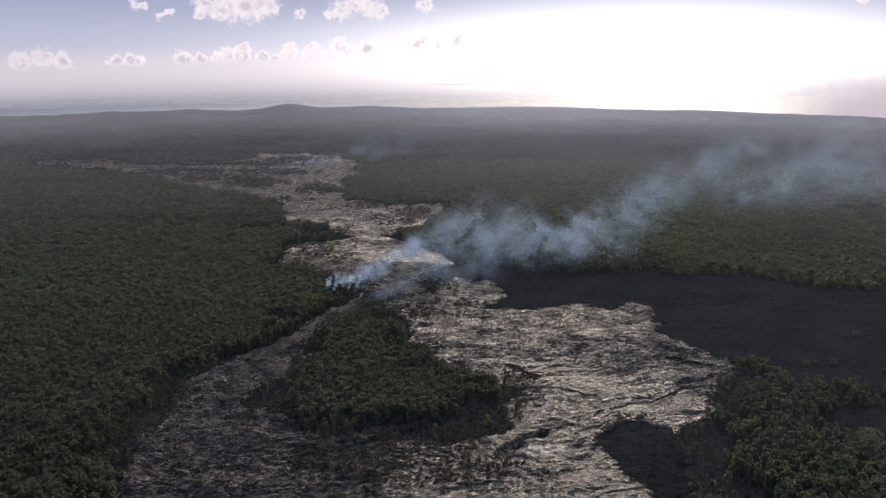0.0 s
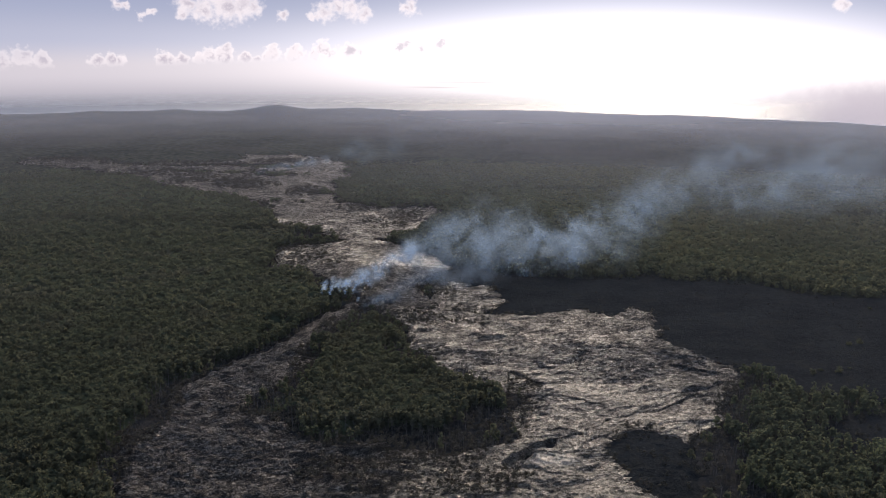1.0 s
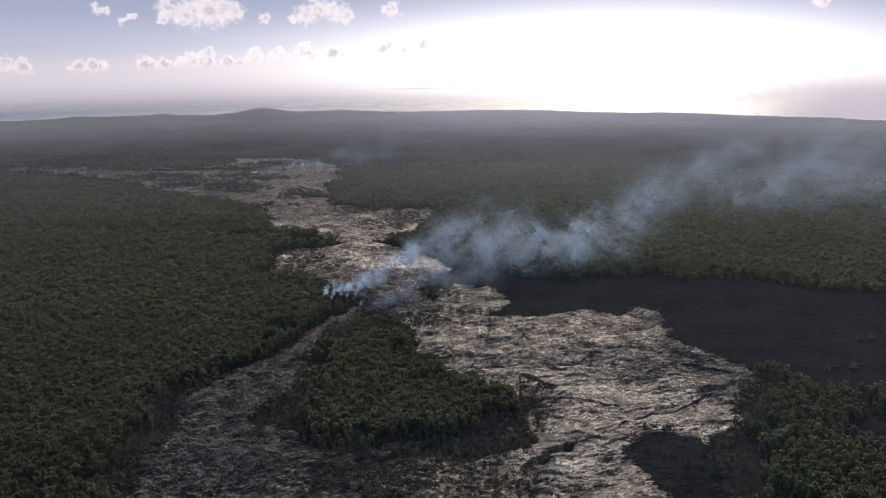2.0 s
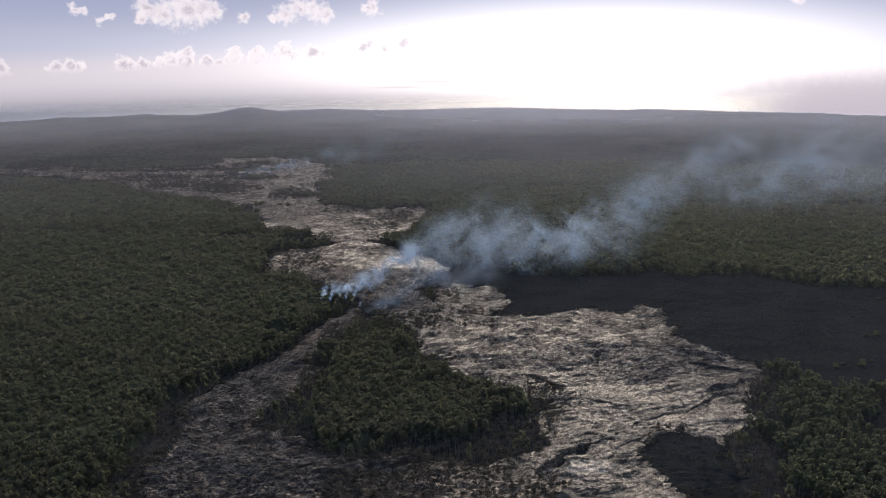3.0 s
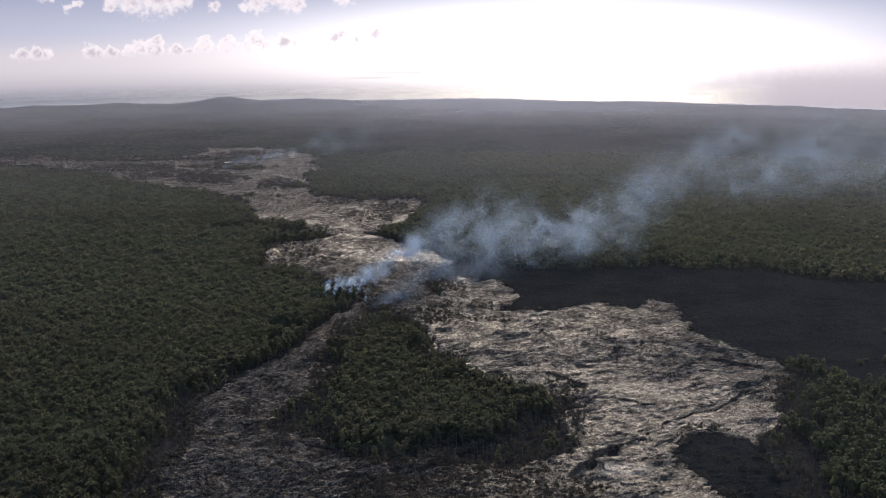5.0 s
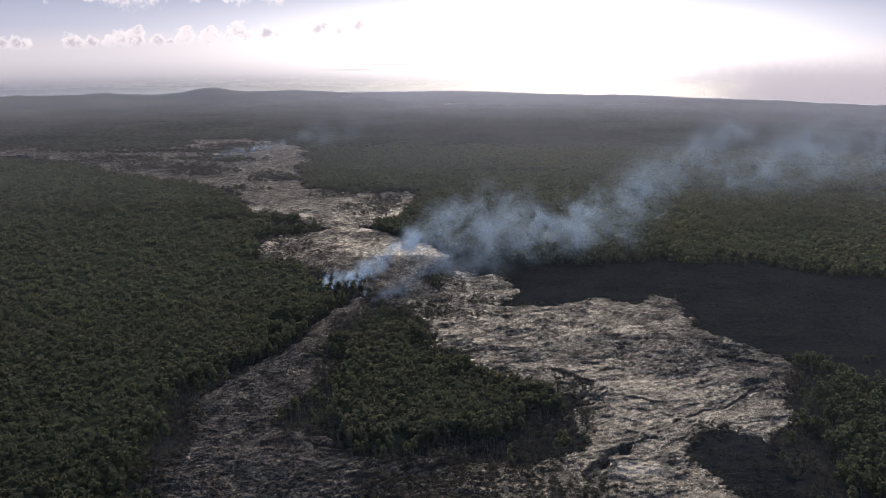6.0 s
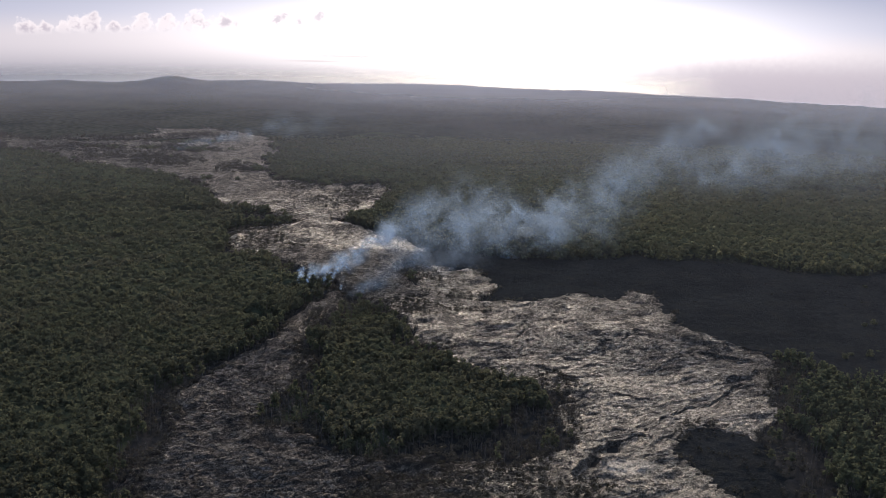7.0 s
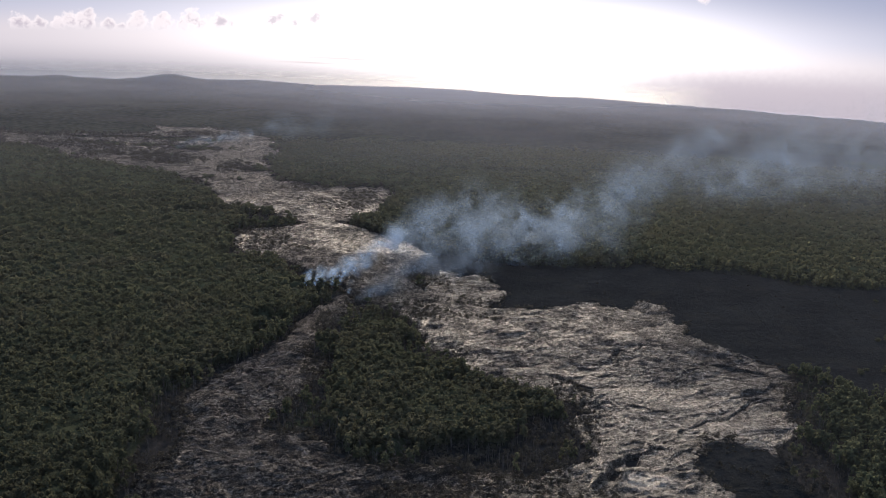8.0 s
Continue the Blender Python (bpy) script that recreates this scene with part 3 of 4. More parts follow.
def bare_field(name, x0, x1, y0, y1, cell, label):
    """Old black clinker lava with hardly a plant on it."""
    gx, gy = np.meshgrid(np.arange(x0, x1 + cell, cell), np.arange(y0, y1 + cell * 0.5, cell))
    b = burnt_depth(gx, gy)
    z = ground_height(gx, gy) + 0.9 + 1.1 * billow(gx * 0.5, gy, 6, 3, 0.65) + 0.9 * fractal(gx * 0.6, gy, 1.9, 2) - 2.2 * (1 - smooth(b, -6, 3))
    keep = (b > -6) & (lava_depth(gx, gy) < 6)
    k = gx.shape[1]
    cells = keep[:-1, :-1] & keep[1:, :-1] & keep[:-1, 1:] & keep[1:, 1:]
    i = np.flatnonzero(np.pad(cells, ((0, 1), (0, 1))).ravel())
    faces = np.stack([i, i + 1, i + k + 1, i + k], 1)
    used, flat = np.unique(faces, return_inverse=True)
    v = np.stack([gx, gy, z], -1).reshape(-1, 3)[used]
    return tagged(new(name, mesh_of(name, v, flat.reshape(faces.shape), CLINKER, True)), label, "lava flow", kind="structure")


ground()
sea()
lava_field("lava_flow_near", -180, 190, 326, 560, 0.55, "silvery grey pahoehoe lava crust winding through forest")
lava_field("lava_flow_middle", -180, 190, 560, 740, 0.85, "grey lava crust narrowing beside burning trees")
lava_field("lava_flow_far", -650, 80, 740, 1560, 1.7, "brownish grey lava crust running towards the distant coast")
bare_field("old_flow_bay", 55, 135, 326, 445, 0.8, "flat black old lava in a bay of the newer flow")
bare_field("old_flow", 10, 440, 390, 770, 1.9, "wide dark old lava plain without trees")


# ---- trees ----
def prism(p, q, r0, r1, sides=4):
    """A tapered limb from p to q: verts and triangles."""
    p, q = np.array(p, float), np.array(q, float)
    w = q - p
    w /= np.linalg.norm(w)
    s = np.cross(w, (0.3, 1, 0.2))
    s /= np.linalg.norm(s)
    t = np.cross(w, s)
    ang = np.arange(sides) * 2 * np.pi / sides
    ring = np.cos(ang)[:, None] * s + np.sin(ang)[:, None] * t
    v = np.concatenate([p + r0 * ring, q + r1 * ring])
    i, j = np.arange(sides), (np.arange(sides) + 1) % sides
    return v, np.concatenate([np.stack([i, j, j + sides], 1), np.stack([i, j + sides, i + sides], 1)])


def gather(pieces):
    vs, fs, at = [], [], 0
    for v, f in pieces:
        vs.append(v), fs.append(f + at)
        at += len(v)
    return np.concatenate(vs), np.concatenate(fs)


def timber(rng, high, wide, limbs, dead=False, sides=4):
    """Trunk and limbs."""
    lean = rng.normal(0, 0.04, 2) * high
    top = np.array([lean[0], lean[1], high * (0.95 if dead else 0.75)])
    out = [prism((0, 0, -1.2), top, 0.024 * high, 0.006 * high, sides)]
    for k in range(limbs):
        f = rng.uniform(0.35, 0.95)
        base_ = top * f
        a_ = rng.uniform(0, 6.28)
        reach = wide * rng.uniform(0.35, 0.9) * (1.15 - 0.6 * f)
        tip = base_ + np.array([math.cos(a_) * reach, math.sin(a_) * reach, reach * rng.uniform(0.5, 1.3)])
        out.append(prism(base_, tip, 0.010 * high, 0.003 * high, 3))
    return gather(out)


def foliage(rng, high, wide, clumps, leaves, size, flat=1.0, upright=0.9):
    """A crown: sprays of leaves round several uneven clumps."""
    vs = []
    for k in range(clumps):
        a_, f = rng.uniform(0, 6.28), rng.uniform(0, 1)
        reach = wide * math.sqrt(rng.uniform(0, 1)) * (0.85 - 0.65 * f * f)
        mid = np.array([math.cos(a_) * reach, math.sin(a_) * reach, high * (0.20 + 0.68 * f)])
        rad = wide * rng.uniform(0.45, 0.75)
        n = rng.normal(0, 1, (leaves, 3))
        n /= np.linalg.norm(n, axis=1)[:, None]
        n[:, 2] = np.abs(n[:, 2]) * 0.9 + n[:, 2] * 0.1
        c = mid + n * rad * rng.uniform(0.6, 1.1, (leaves, 1)) * (1, 1, flat)
        face = n + rng.normal(0, 0.55, (leaves, 3))
        t = np.cross(face, rng.normal(0, 0.5, (leaves, 3)) + (0, 0, upright))
        t /= np.linalg.norm(t, axis=1)[:, None]
        s = np.cross(t, face)
        s /= np.linalg.norm(s, axis=1)[:, None]
        h = size * rng.uniform(0.7, 1.4, (leaves, 1))
        vs.append(np.stack([c - s * h * 0.6 - t * h * 0.6, c + s * h * 0.6 - t * h * 0.6, c + t * h * 1.15], 1))
    v = np.concatenate(vs).reshape(-1, 3)
    return v, np.arange(len(v)).reshape(-1, 3)


def plant(spots, kinds, name, mats, label, category, rng, low=0.85, up=1.18):
    """Many trees joined into one object: each spot takes one kind, turned and scaled."""
    vs, fs, ms, at = [], [], [], 0
    pick = rng.randint(0, len(kinds), len(spots))
    for k, parts in enumerate(kinds):
        here = spots[pick == k]
        if not len(here):
            continue
        a_, s = rng.uniform(0, 6.28, len(here)), rng.uniform(low, up, len(here))
        tall = s * rng.uniform(0.9, 1.12, len(here))
        for slot, (v, f) in enumerate(parts):
            c, n = np.cos(a_)[:, None], np.sin(a_)[:, None]
            x, y = v[:, 0] * s[:, None], v[:, 1] * s[:, None]
            p = np.stack([x * c - y * n + here[:, :1], x * n + y * c + here[:, 1:2], v[:, 2] * tall[:, None] + here[:, 2:3]], -1)
            vs.append(p.reshape(-1, 3))
            fs.append((f[None] + (np.arange(len(here)) * len(v))[:, None, None]).reshape(-1, 3) + at)
            ms.append(np.full(len(fs[-1]), slot, np.int32))
            at += len(vs[-1])
    if not vs:
        return None
    me = mesh_of(name, np.concatenate(vs), np.concatenate(fs), mats[0])
    for mat in mats[1:]:
        me.materials.append(mat)
    me.polygons.foreach_set("material_index", np.concatenate(ms))
    return tagged(new(name, me), label, category, kind="stuff")


def scatter(x0, x1, y0, y1, gap, rng):
    gx, gy = np.meshgrid(np.arange(x0, x1, gap), np.arange(y0, y1, gap))
    p = np.stack([gx.ravel(), gy.ravel()], 1) + rng.uniform(-0.62, 0.62, (gx.size, 2)) * gap
    x, y = p.T
    return p[(x > -0.50 * y - 20) & (x < np.maximum(0.50 * y, 0.69 * y - 140) + 8)]


def seated(p):
    x, y = p.T
    z = ground_height(x, y) - 9.0 * smooth(np.hypot(x, y), 1250, 1560)
    d = lava_depth(x, y)
    return np.column_stack([p, np.where(d > -1, np.maximum(z, lava_height(x, y, d) - 0.1), z)])


rng = np.random.RandomState(11)
NEAR_KINDS = [(timber(rng, h, w, 2), foliage(rng, h, w * 0.66, 8, 8, 0.78, 1.35, 0.5)) for h, w in ((7.4, 2.6), (8.4, 2.5), (6.8, 2.3), (7.2, 3.0), (9.2, 2.4), (6.2, 2.2))]
MID_KINDS = [(prism((0, 0, -1), (0, 0, h * 0.7), 0.16, 0.07, 3), foliage(rng, h, w * 0.8, 5, 7, 1.05, 1.25, 0.5)) for h, w in ((7.3, 3.0), (8.2, 2.9), (6.4, 2.7), (7.2, 3.5))]
FAR_KINDS = [(foliage(rng, h, w, 4, 5, 1.35),) for h, w in ((7.5, 2.9), (8.0, 3.0), (7.0, 2.8), (7.3, 3.2))]
DEAD_KINDS = [(timber(rng, h, w, 9, True, 3),) for h, w in ((6.5, 2.0), (7.6, 1.9), (5.4, 1.8), (4.2, 1.8), (8.4, 1.8))]
BRUSH_KINDS = [(timber(rng, h, w, 4, True, 3), foliage(rng, h, w, 5, 8, 0.45)) for h, w in ((2.6, 1.7), (1.8, 1.5), (3.8, 1.7), (3.1, 1.9))]
BIG_KINDS = [(timber(rng, h, w, 7), foliage(rng, h, w, 18, 22, 0.7, 0.45, 0.2)) for h, w in ((11.0, 5.5), (9.5, 5.0), (12.0, 6.0))]


def in_shaded_stretch(p):
    """Long forest stretches on either side of the flow whose darker leaf colour stands in for shade."""
    x, y = p[:, 0], p[:, 1]
    best = np.full(len(p), -9.0)
    for cx, cy, rx, ry in ((-420, 1035, 110, 34), (-300, 948, 90, 26), (-205, 905, 50, 14), (-380, 1290, 160, 16), (-640, 1230, 160, 30), (-30, 1110, 60, 14), (-235, 385, 75, 50),
                           (330, 1025, 70, 14), (540, 1000, 120, 16), (150, 1170, 80, 14), (420, 1180, 140, 16)):
        best = np.maximum(best, 1 - np.hypot((x - cx) / rx, (y - cy) / ry))
    return best + 1.6 * (fractal(x, y, 40, 3) - 0.5) + 0.1 * (fractal(x, y, 5, 1) - 0.5) > 0


def woods(x0, x1, y0, y1, gap):
    """Where live trees, scorched trees and low dry brush stand in a stretch of the plan."""
    p = scatter(x0, x1, y0 - 60, y1 + 60, gap, rng)
    line = p[:, 1] + 110 * (fractal(p[:, 0] + 500, p[:, 1], 45, 4, 0.65) - 0.5)
    p = p[(line >= y0) & (line < y1) & (p[:, 1] > 335)]
    d, b = lava_depth(p[:, 0], p[:, 1]), burnt_depth(p[:, 0], p[:, 1])
    rough = fractal(p[:, 0], p[:, 1], 30, 3)
    thicket = brushiness(p[:, 0], p[:, 1])
    margin = (-d < 3 + 20 * smooth(rough, 0.40, 0.72) * (1 - 0.75 * smooth(p[:, 1], 650, 800))) | (thicket > 0.1)
    clear = (d < -1.0) & (clearing(p[:, 0], p[:, 1]) < 0)
    chance = rng.rand(len(p))
    b0, b = b, b + 48 * rng.rand(len(p)) ** 2
    stray = clear & margin & (b < 0) & (-d > 2) & (thicket < 0.35) & (chance > 0.86)
    live = (clear & ~margin & (b < 0) & (np.hypot(p[:, 0], p[:, 1]) < 1450 + 150 * chance)) | stray
    edge = clear & margin & (b < 0) & ~stray
    dead = edge & (chance < 0.42)
    brush = (edge & (chance > 0.30))  | ((d > -1) & (d < 6 * smooth(rough, 0.5, 0.72)) & (chance < 0.7)) | ((d > -1) & (thicket > 0) & (chance < 0.55))
    return seated(p[live]), seated(p[dead & ~brush]), seated(p[brush]), seated(p[clear & (b > 0) & (chance < np.where(p[:, 1] < 450, 0.16, np.where(b0 < 6, 0.5, 0.04)))])


live, dead, brush, sooty = woods(-345, 340, 270, 640, 2.55)
order = np.argsort(live[:, 1] + 0.35 * np.abs(live[:, 0]))
single, live = live[order[:300]], live[order[300:]]
fresh_green = (live[:, 0] > 120) & (live[:, 1] < 560)
shady = in_shaded_stretch(live) & ~fresh_green
plant(live[shady], NEAR_KINDS, "forest", (BARK, LEAF_SHADED), "ohia forest stretch with shade put into its leaf colour", "forest", rng)
plant(live[~fresh_green & ~shady], NEAR_KINDS, "forest", (BARK, LEAF), "dense green ohia forest beside the lava", "forest", rng)
plant(live[fresh_green], NEAR_KINDS, "forest", (BARK, LEAF_GREEN), "fresh green forest between lava and dark plain", "forest", rng)
dead_order = np.argsort(dead[:, 1])
dead_single, dead = dead[dead_order[:80]], dead[dead_order[80:]]
plant(dead, DEAD_KINDS, "dead_forest", (CHARRED,), "bare scorched trees standing along the lava margin", "dead trees", rng)
plant(brush, BRUSH_KINDS, "dry_brush", (CHARRED, DRY), "low brown dry brush along the lava margin", "brush", rng, 0.55, 1.05)
bay = sooty[:, 1] < 450
plant(sooty[~bay], BRUSH_KINDS, "charred_brush", (SOOT, SOOT), "low charred brush on burnt black ground", "brush", rng, 0.35, 0.8)
plant(sooty[bay], BRUSH_KINDS, "charred_brush", (SOOT, SOOT), "dense dark scorched brush in a bay of the lava", "brush", rng, 0.6, 1.3)
live, dead, brush, sooty = woods(-560, 700, 640, 1000, 3.4)
east = live[:, 0] + 260 * (fractal(live[:, 0], live[:, 1], 110, 3) - 0.5) + rng.normal(0, 22, len(live)) > 125
shady = in_shaded_stretch(live)
plant(live[~east & ~shady], MID_KINDS, "forest", (BARK, LEAF), "green forest canopy beside the flow", "forest", rng)
plant(live[shady], MID_KINDS, "forest", (BARK, LEAF_SHADED), "forest stretch with shade put into its leaf colour", "forest", rng)
plant(live[east & ~shady], MID_KINDS, "forest", (BARK, LEAF_OLIVE), "olive green forest canopy beyond the burnt ground", "forest", rng)
plant(dead, DEAD_KINDS, "dead_forest", (CHARRED,), "bare grey scorched trees at the edge of the flow", "dead trees", rng)
plant(brush, BRUSH_KINDS, "dry_brush", (CHARRED, DRY), "brown dry brush at the edge of the flow", "brush", rng, 0.55, 1.05)
plant(sooty, BRUSH_KINDS, "charred_brush", (SOOT, SOOT), "charred brush on burnt dark ground", "brush", rng, 0.4, 0.9)
live, dead, brush, sooty = woods(-1000, 1200, 1000, 1620, 4.6)
east = live[:, 0] + 260 * (fractal(live[:, 0], live[:, 1], 110, 3) - 0.5) + rng.normal(0, 22, len(live)) > 125
shady = in_shaded_stretch(live)
plant(live[~east & ~shady], FAR_KINDS, "forest", (LEAF,), "hazy distant green forest canopy", "forest", rng)
plant(live[shady], FAR_KINDS, "forest", (LEAF_SHADED,), "hazy distant forest stretch with shade put into its leaf colour", "forest", rng)
plant(live[east & ~shady], FAR_KINDS, "forest", (LEAF_OLIVE,), "hazy distant olive green forest canopy", "forest", rng)
plant(brush, BRUSH_KINDS, "dry_brush", (CHARRED, DRY), "dark brush scattered over the distant lava", "brush", rng, 1.0, 1.9)


def single_tree(name, kind, wood, leaf, label, category, group):
    """One tree: an empty at its foot, with a trunk and a crown, or a trunk with bare branches."""
    foot = tagged(new(name), label, category, group)
    foot.empty_display_size = 0.5
    v, f = kind[0]
    sides = 4 if len(kind) > 1 else 3
    stem = len(f) if len(kind) > 1 else 2 * sides
    trunk = new("trunk", mesh_of("trunk", v[:2 * sides] if len(kind) == 1 else v, f[:stem], wood))
    trunk.parent = foot
    if len(kind) > 1:
        crown = new("crown", mesh_of("crown", *kind[1], leaf))
        crown.parent = foot
    else:
        for n in range(2 * sides, len(v), 6):
            branch = new("branch", mesh_of("branch", v[n:n + 6], f[stem + n - 6:stem + n] - n, wood))
            branch.parent = trunk
    return foot


def stand(name, kinds, spots, wood, leaf, labels, category, group, low, up):
    firsts = [single_tree(name, k, wood, leaf, label, category, group) for k, label in zip(kinds, labels)]
    for n, (x, y, z) in enumerate(spots):
        size = rng.uniform(low, up)
        m = Matrix.LocRotScale((x, y, z), Euler((0, 0, rng.uniform(0, 6.28))), (size, size, size * rng.uniform(0.85, 1.2)))
        if n < len(firsts):
            firsts[n].matrix_basis = m
        else:
            ob = copy_thing(firsts[n % len(firsts)], m)
            ob.matrix_basis = m


stand("ohia_tree", NEAR_KINDS, single, BARK, LEAF,
      ("medium ohia tree with dull green crown in dense forest", "tall ohia tree with grey-green crown in dense forest", "small ohia tree with dark green crown at the forest edge",
       "broad ohia tree with olive green crown in dense forest", "very tall slim ohia tree with green crown", "young short ohia tree with green crown"),
      "tree", "forest trees", 0.8, 1.25)
stand("dead_tree", DEAD_KINDS, dead_single, CHARRED, CHARRED,
      ("bare scorched grey-brown tree at the lava margin", "tall bare burnt tree at the lava margin", "short bare scorched tree at the lava margin",
       "stunted leafless burnt tree at the lava margin", "slim tall leafless burnt tree"), "dead tree", "scorched trees", 0.8, 1.15)
big = [(186, 366), (172, 374), (199, 374), (214, 382), (178, 352), (205, 356), (222, 362), (231, 388), (190, 390), (216, 372), (166, 356)]
stand("broadleaf_tree", BIG_KINDS, [(x, y, float(ground_height(np.array([x]), np.array([y]))[0])) for x, y in big], BARK, LEAF_BIG,
      ("wide spreading tree with light green layered crown", "low spreading tree with bright green leaves", "large umbrella-shaped tree with pale green crown"),
      "tree", "spreading trees", 0.75, 1.1)
low = [(206, 508), (213, 513), (222, 510), (231, 516), (250, 560), (258, 563), (246, 498), (300, 640)]
stand("regrowth_bush", BIG_KINDS, [(x, y, float(ground_height(np.array([x]), np.array([y]))[0])) for x, y in low], BARK, LEAF,
      ("low green bush regrowing on burnt ground", "small spreading bush on burnt ground", "flat green bush on burnt ground"), "bush", "regrowing bushes", 0.3, 0.45)


# ---- smoke ----
m, gr = material("smoke")
SMOKE = m
pos = gr.n.new("ShaderNodeNewGeometry").outputs["Position"]
thick = gr.n.new("ShaderNodeAttribute")
thick.attribute_name = "thickness"
strand = gr.math("ADD", gr.math("MULTIPLY", gr.noise(pos, 0.045, 3.0, 0.5, 1.0), 0.64), gr.math("MULTIPLY", gr.noise(pos, 0.14, 4.0, 0.55, 1.8), 0.36))
wisp = gr.ramp(strand, 0.37, 0.66, 0.0, 1.12)
alpha = gr.math("MULTIPLY", thick.outputs["Fac"], wisp, clamp=True)
faced = gr.node("ShaderNodeBsdfDiffuse", Color=(0.50, 0.595, 0.70, 1))
passed = gr.node("ShaderNodeBsdfTranslucent", Color=(0.48, 0.585, 0.72, 1))
both = gr.node("ShaderNodeMixShader", Fac=0.5)
gr.l.new(faced.outputs[0], both.inputs[1])
gr.l.new(passed.outputs[0], both.inputs[2])
clear = gr.n.new("ShaderNodeBsdfTransparent")
veil = gr.node("ShaderNodeMixShader", Fac=alpha)
gr.l.new(clear.outputs[0], veil.inputs[1])
gr.l.new(both.outputs[0], veil.inputs[2])
finish(gr, veil.outputs[0])


def smoke(name, line, count, label, seed=1, spread=0.40):
    """Drifting smoke along a line of (x, y, z, radius, thickness): soft bowl-shaped wisps, tilted at random."""
    line = np.array(line, float)
    rings, sides = np.array([0.34, 0.67, 1.0]), 12
    fade = np.array([1.0, 0.72, 0.25, 0.0])
    ang = np.arange(sides) * 2 * np.pi / sides
    disc = [(0, 0, 0)] + [(r * math.cos(a_), r * math.sin(a_), 0.35 * r * r) for r in rings for a_ in ang]
    faces = [(0, 1 + k, 1 + (k + 1) % sides) for k in range(sides)]
    for q in range(2):
        b0, b1 = 1 + q * sides, 1 + (q + 1) * sides
        for k in range(sides):
            j = (k + 1) % sides
            faces += [(b0 + k, b1 + k, b1 + j), (b0 + k, b1 + j, b0 + j)]
    disc, faces = np.array(disc), np.array(faces)
    fall = np.repeat(fade, [1, sides, sides, sides])
    own = np.random.RandomState(seed)
    s = (np.arange(count) + own.uniform(0.2, 0.8, count)) / count * (len(line) - 1)
    at = np.stack([np.interp(s, np.arange(len(line)), line[:, k]) for k in range(5)], 1)
    vs, ts = [], []
    for x, y, z, rad, dens in at:
        size = rad * own.uniform(0.6, 1.15)
        turn = (Vector((0, -1, 0.35)) + Vector(own.normal(0, 0.42, 3))).to_track_quat("Z", "Y").to_matrix() @ Euler((0, 0, own.uniform(0, 6.28))).to_matrix()
        off = own.normal(0, spread, 3) * rad
        p = (disc * (size * own.uniform(0.8, 1.5), size, size)) @ np.array(turn).T
        p = p + (x + off[0], y + off[1], max(z + off[2] * 0.7, 0.3 * rad))
        p[:, 2] = np.maximum(p[:, 2], 0.4)
        vs.append(p), ts.append(fall * dens * own.uniform(0.75, 1.1))
    f = (faces[None] + (np.arange(count) * len(disc))[:, None, None]).reshape(-1, 3)
    me = mesh_of(name, np.concatenate(vs), f, SMOKE, True)
    me.attributes.new("thickness", "FLOAT", "POINT").data.foreach_set("value", np.concatenate(ts).astype(np.float32))
    return tagged(new(name, me), label, "smoke", kind="stuff")


smoke("smoke_plume", [(-84, 668, 7, 4.0, 0.50), (-73, 672, 10, 5.5, 0.64), (-59, 680, 13, 7.0, 0.62), (-45, 692, 18, 8.5, 0.52), (-32, 706, 23, 11, 0.40), (-19, 722, 27, 13, 0.26)], 58,
      "thin bluish white smoke rising from burning trees", 3, 0.34)
smoke("smoke_plume", [(-21, 724, 28, 13, 0.18), (4, 736, 31, 17, 0.21), (32, 748, 29, 22, 0.20), (60, 758, 23, 22, 0.20), (90, 770, 21, 21, 0.20), (121, 786, 26, 20, 0.19), (160, 806, 35, 21, 0.19), (201, 830, 46, 23, 0.16)], 84,
      "broad bluish grey smoke plume drifting over dark ground", 4, 0.46)
smoke("smoke_plume", [(20, 748, 40, 9, 0.12), (32, 752, 44, 11, 0.14), (51, 760, 46, 10, 0.12)], 9,
      "torn upper edge of a grey smoke plume", 6, 0.4)
smoke("smoke_plume", [(-15, 700, 11, 14, 0.09), (30, 722, 13, 18, 0.15), (80, 735, 14, 21, 0.16), (130, 752, 16, 23, 0.13), (180, 775, 20, 26, 0.09)], 32,
      "low thin smoke hanging over dark ground", 8, 0.4)
smoke("smoke_plume", [(195, 826, 46, 24, 0.15), (264, 880, 56, 30, 0.15), (328, 930, 52, 38, 0.14), (414, 990, 44, 46, 0.13), (508, 1050, 44, 58, 0.12), (650, 1130, 48, 72, 0.11)], 44,
      "faint blue-grey smoke veil drifting over forest", 5, 0.46)
smoke("smoke_plume", [(225, 860, 68, 22, 0.09), (275, 900, 74, 25, 0.10), (338, 960, 76, 32, 0.08)], 12,
      "faint upper wisps of a drifting smoke veil", 9, 0.45)
for n, (x, y, high, lean) in enumerate(((-91, 662, 9, 3), (-85, 661, 12, 4), (-79, 663, 10, 5), (-74, 660, 11, 3), (-69, 664, 8, 4), (-64, 646, 7, 2))):
    smoke("smoke_wisp", [(x, y, 4, 1.5, 0.75), (x + 0.3 * lean, y + 1, 4 + 0.5 * high, 2.1, 0.7), (x + lean, y + 2, 4 + high, 3.2, 0.5)], 12,
          "thin white wisp of smoke climbing from a burning tree", 20 + n, 0.30)
smoke("smoke_plume", [(-58, 630, 3, 4, 0.28), (-50, 640, 5, 7, 0.26), (-40, 655, 7, 10, 0.22), (-22, 672, 10, 14, 0.18), (8, 692, 13, 18, 0.13), (40, 712, 16, 22, 0.09)], 28,
      "faint bluish smoke creeping among dead brush")
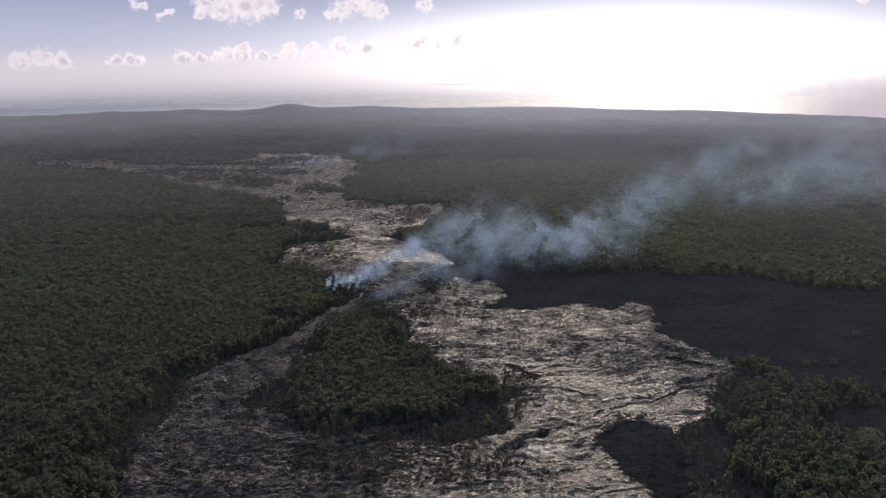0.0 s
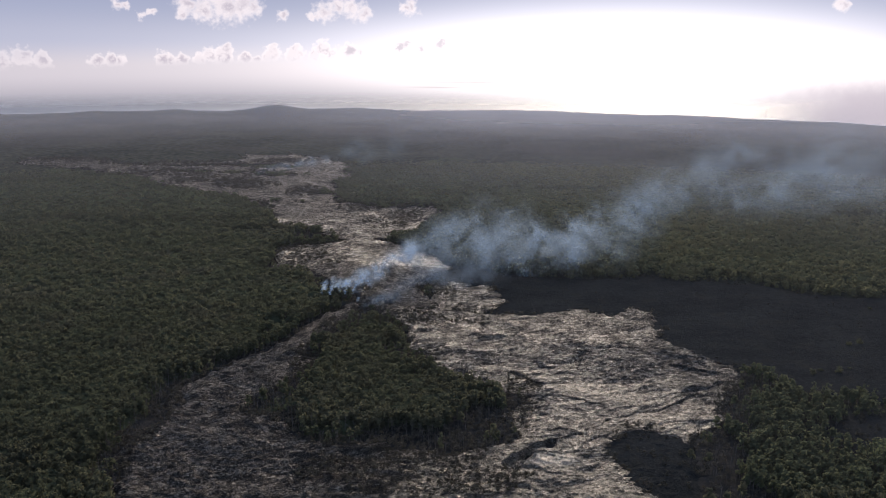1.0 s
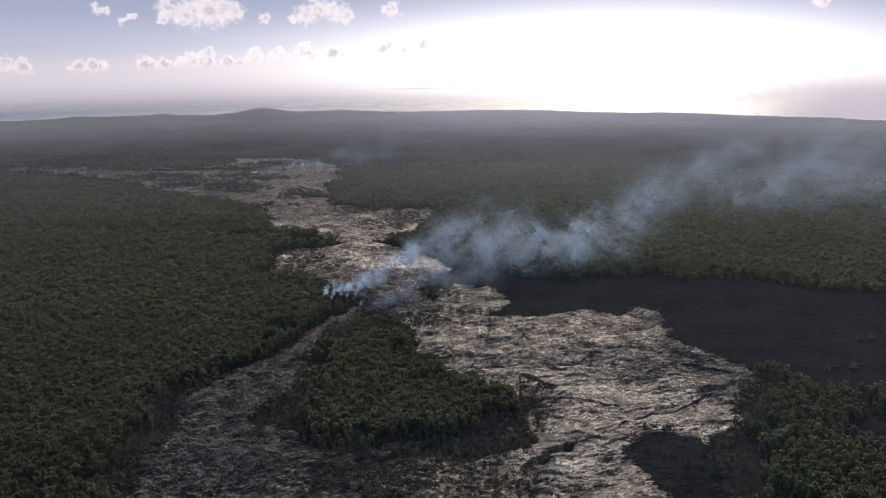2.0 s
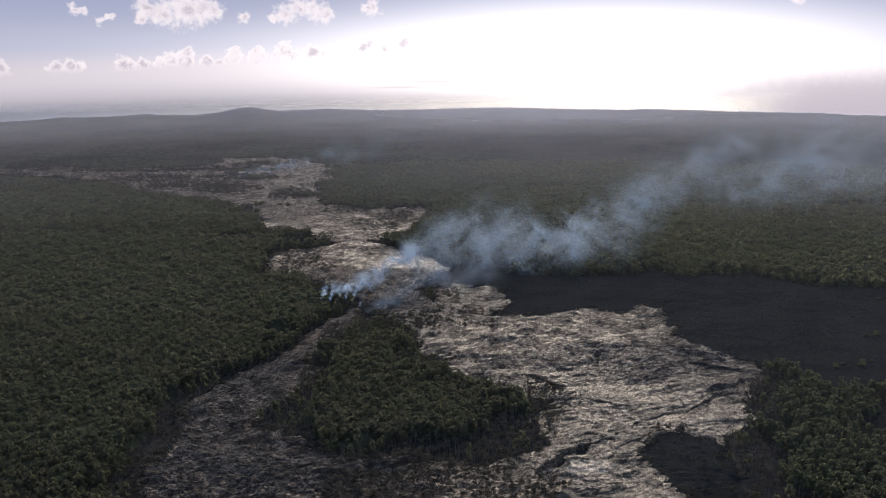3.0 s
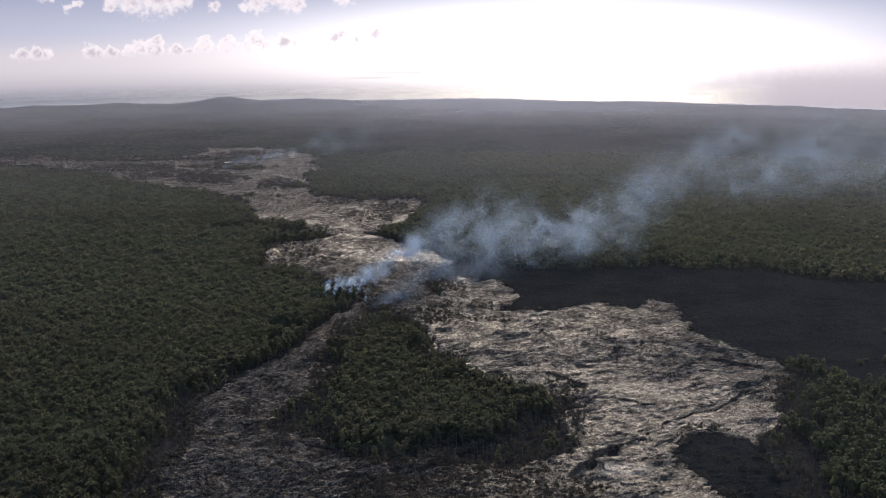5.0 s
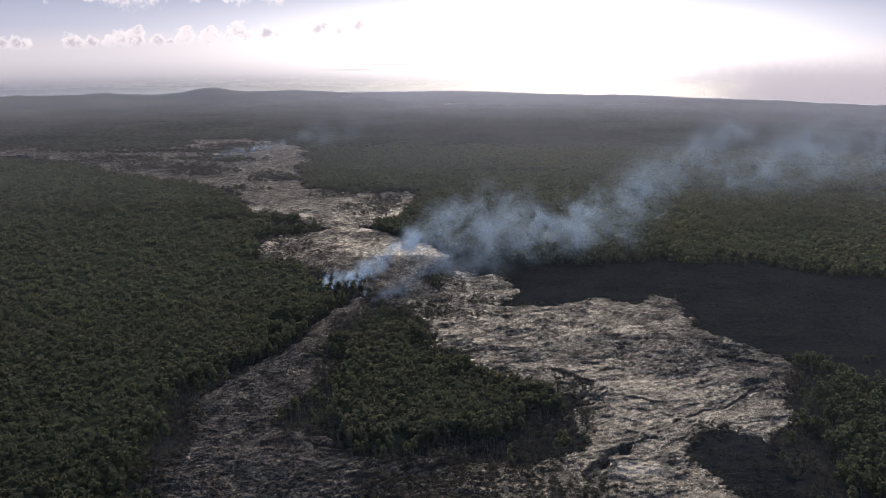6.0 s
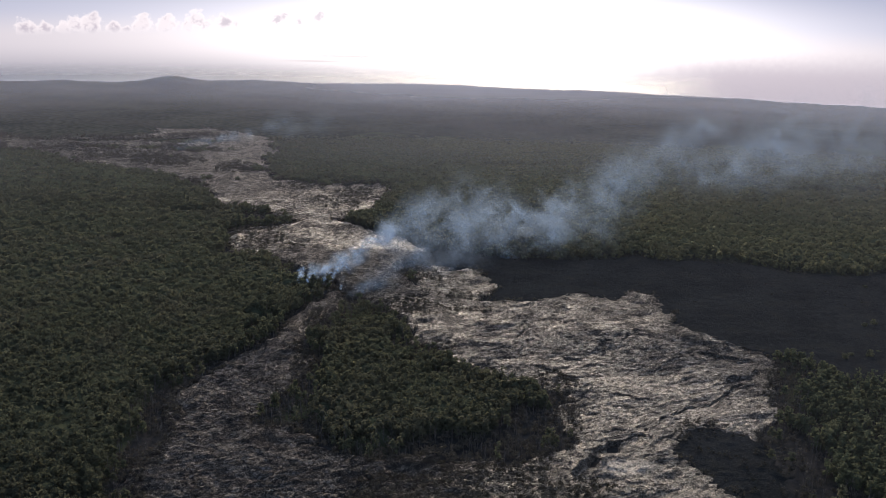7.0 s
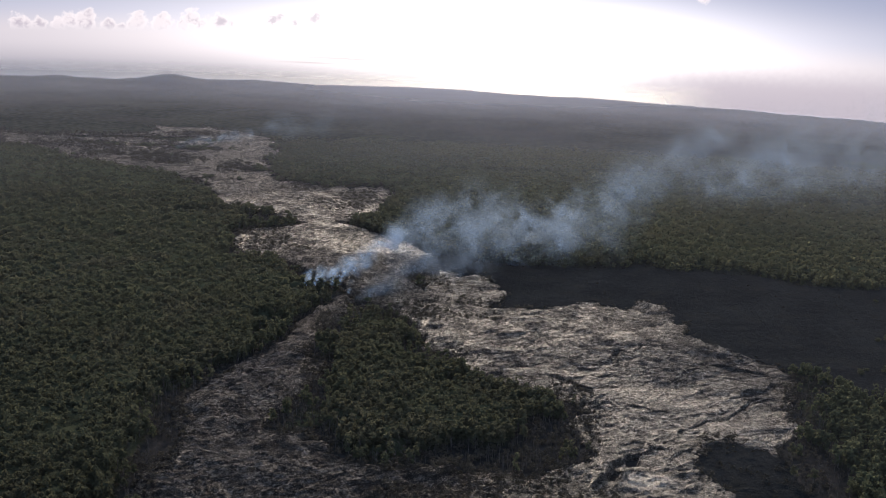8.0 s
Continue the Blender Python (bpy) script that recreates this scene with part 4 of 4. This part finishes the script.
smoke("smoke_plume", [(-252, 1275, 4, 6, 0.30), (-232, 1310, 7, 9, 0.34), (-205, 1350, 9, 11, 0.30), (-150, 1390, 12, 16, 0.20), (-90, 1440, 22, 26, 0.08), (0, 1520, 40, 40, 0.06)], 30,
      "thin distant smoke wisps over the lava")

# pale see-through sheet added above the land to imitate hazy air
m, gr = material("thin_haze")
HAZE = m
pos = gr.n.new("ShaderNodeNewGeometry").outputs["Position"]
thick = gr.n.new("ShaderNodeAttribute")
thick.attribute_name = "thickness"
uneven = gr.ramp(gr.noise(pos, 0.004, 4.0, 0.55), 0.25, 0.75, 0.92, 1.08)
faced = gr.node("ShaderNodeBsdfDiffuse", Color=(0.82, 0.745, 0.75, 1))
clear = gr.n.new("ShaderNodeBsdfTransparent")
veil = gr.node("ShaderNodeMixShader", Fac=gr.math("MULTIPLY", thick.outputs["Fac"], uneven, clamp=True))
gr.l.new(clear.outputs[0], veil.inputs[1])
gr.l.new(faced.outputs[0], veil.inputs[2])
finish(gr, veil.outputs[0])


def haze_sheet():
    """An added thin pale sheet over the land, standing in for haze in the air."""
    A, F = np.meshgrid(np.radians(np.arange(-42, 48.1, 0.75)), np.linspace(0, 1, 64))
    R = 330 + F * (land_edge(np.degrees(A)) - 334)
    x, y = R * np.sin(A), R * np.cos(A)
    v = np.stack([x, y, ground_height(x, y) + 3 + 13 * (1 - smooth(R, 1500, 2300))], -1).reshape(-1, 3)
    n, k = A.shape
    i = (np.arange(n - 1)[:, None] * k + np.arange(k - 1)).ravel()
    me = mesh_of("haze_sheet", v, np.stack([i, i + k, i + k + 1, i + 1], 1), HAZE, True)
    # denser with distance, and denser towards the sun to stand in for glare
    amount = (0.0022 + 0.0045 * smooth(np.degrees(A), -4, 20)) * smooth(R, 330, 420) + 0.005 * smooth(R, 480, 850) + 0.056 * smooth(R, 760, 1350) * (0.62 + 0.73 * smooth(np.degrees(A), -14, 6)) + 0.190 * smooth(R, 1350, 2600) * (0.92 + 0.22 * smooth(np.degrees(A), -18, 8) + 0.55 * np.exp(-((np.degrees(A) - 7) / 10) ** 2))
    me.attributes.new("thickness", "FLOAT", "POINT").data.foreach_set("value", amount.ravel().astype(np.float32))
    return tagged(new("haze_sheet", me), "thin pale sheet added over the land to stand in for haze", "haze", kind="stuff")


haze_sheet()
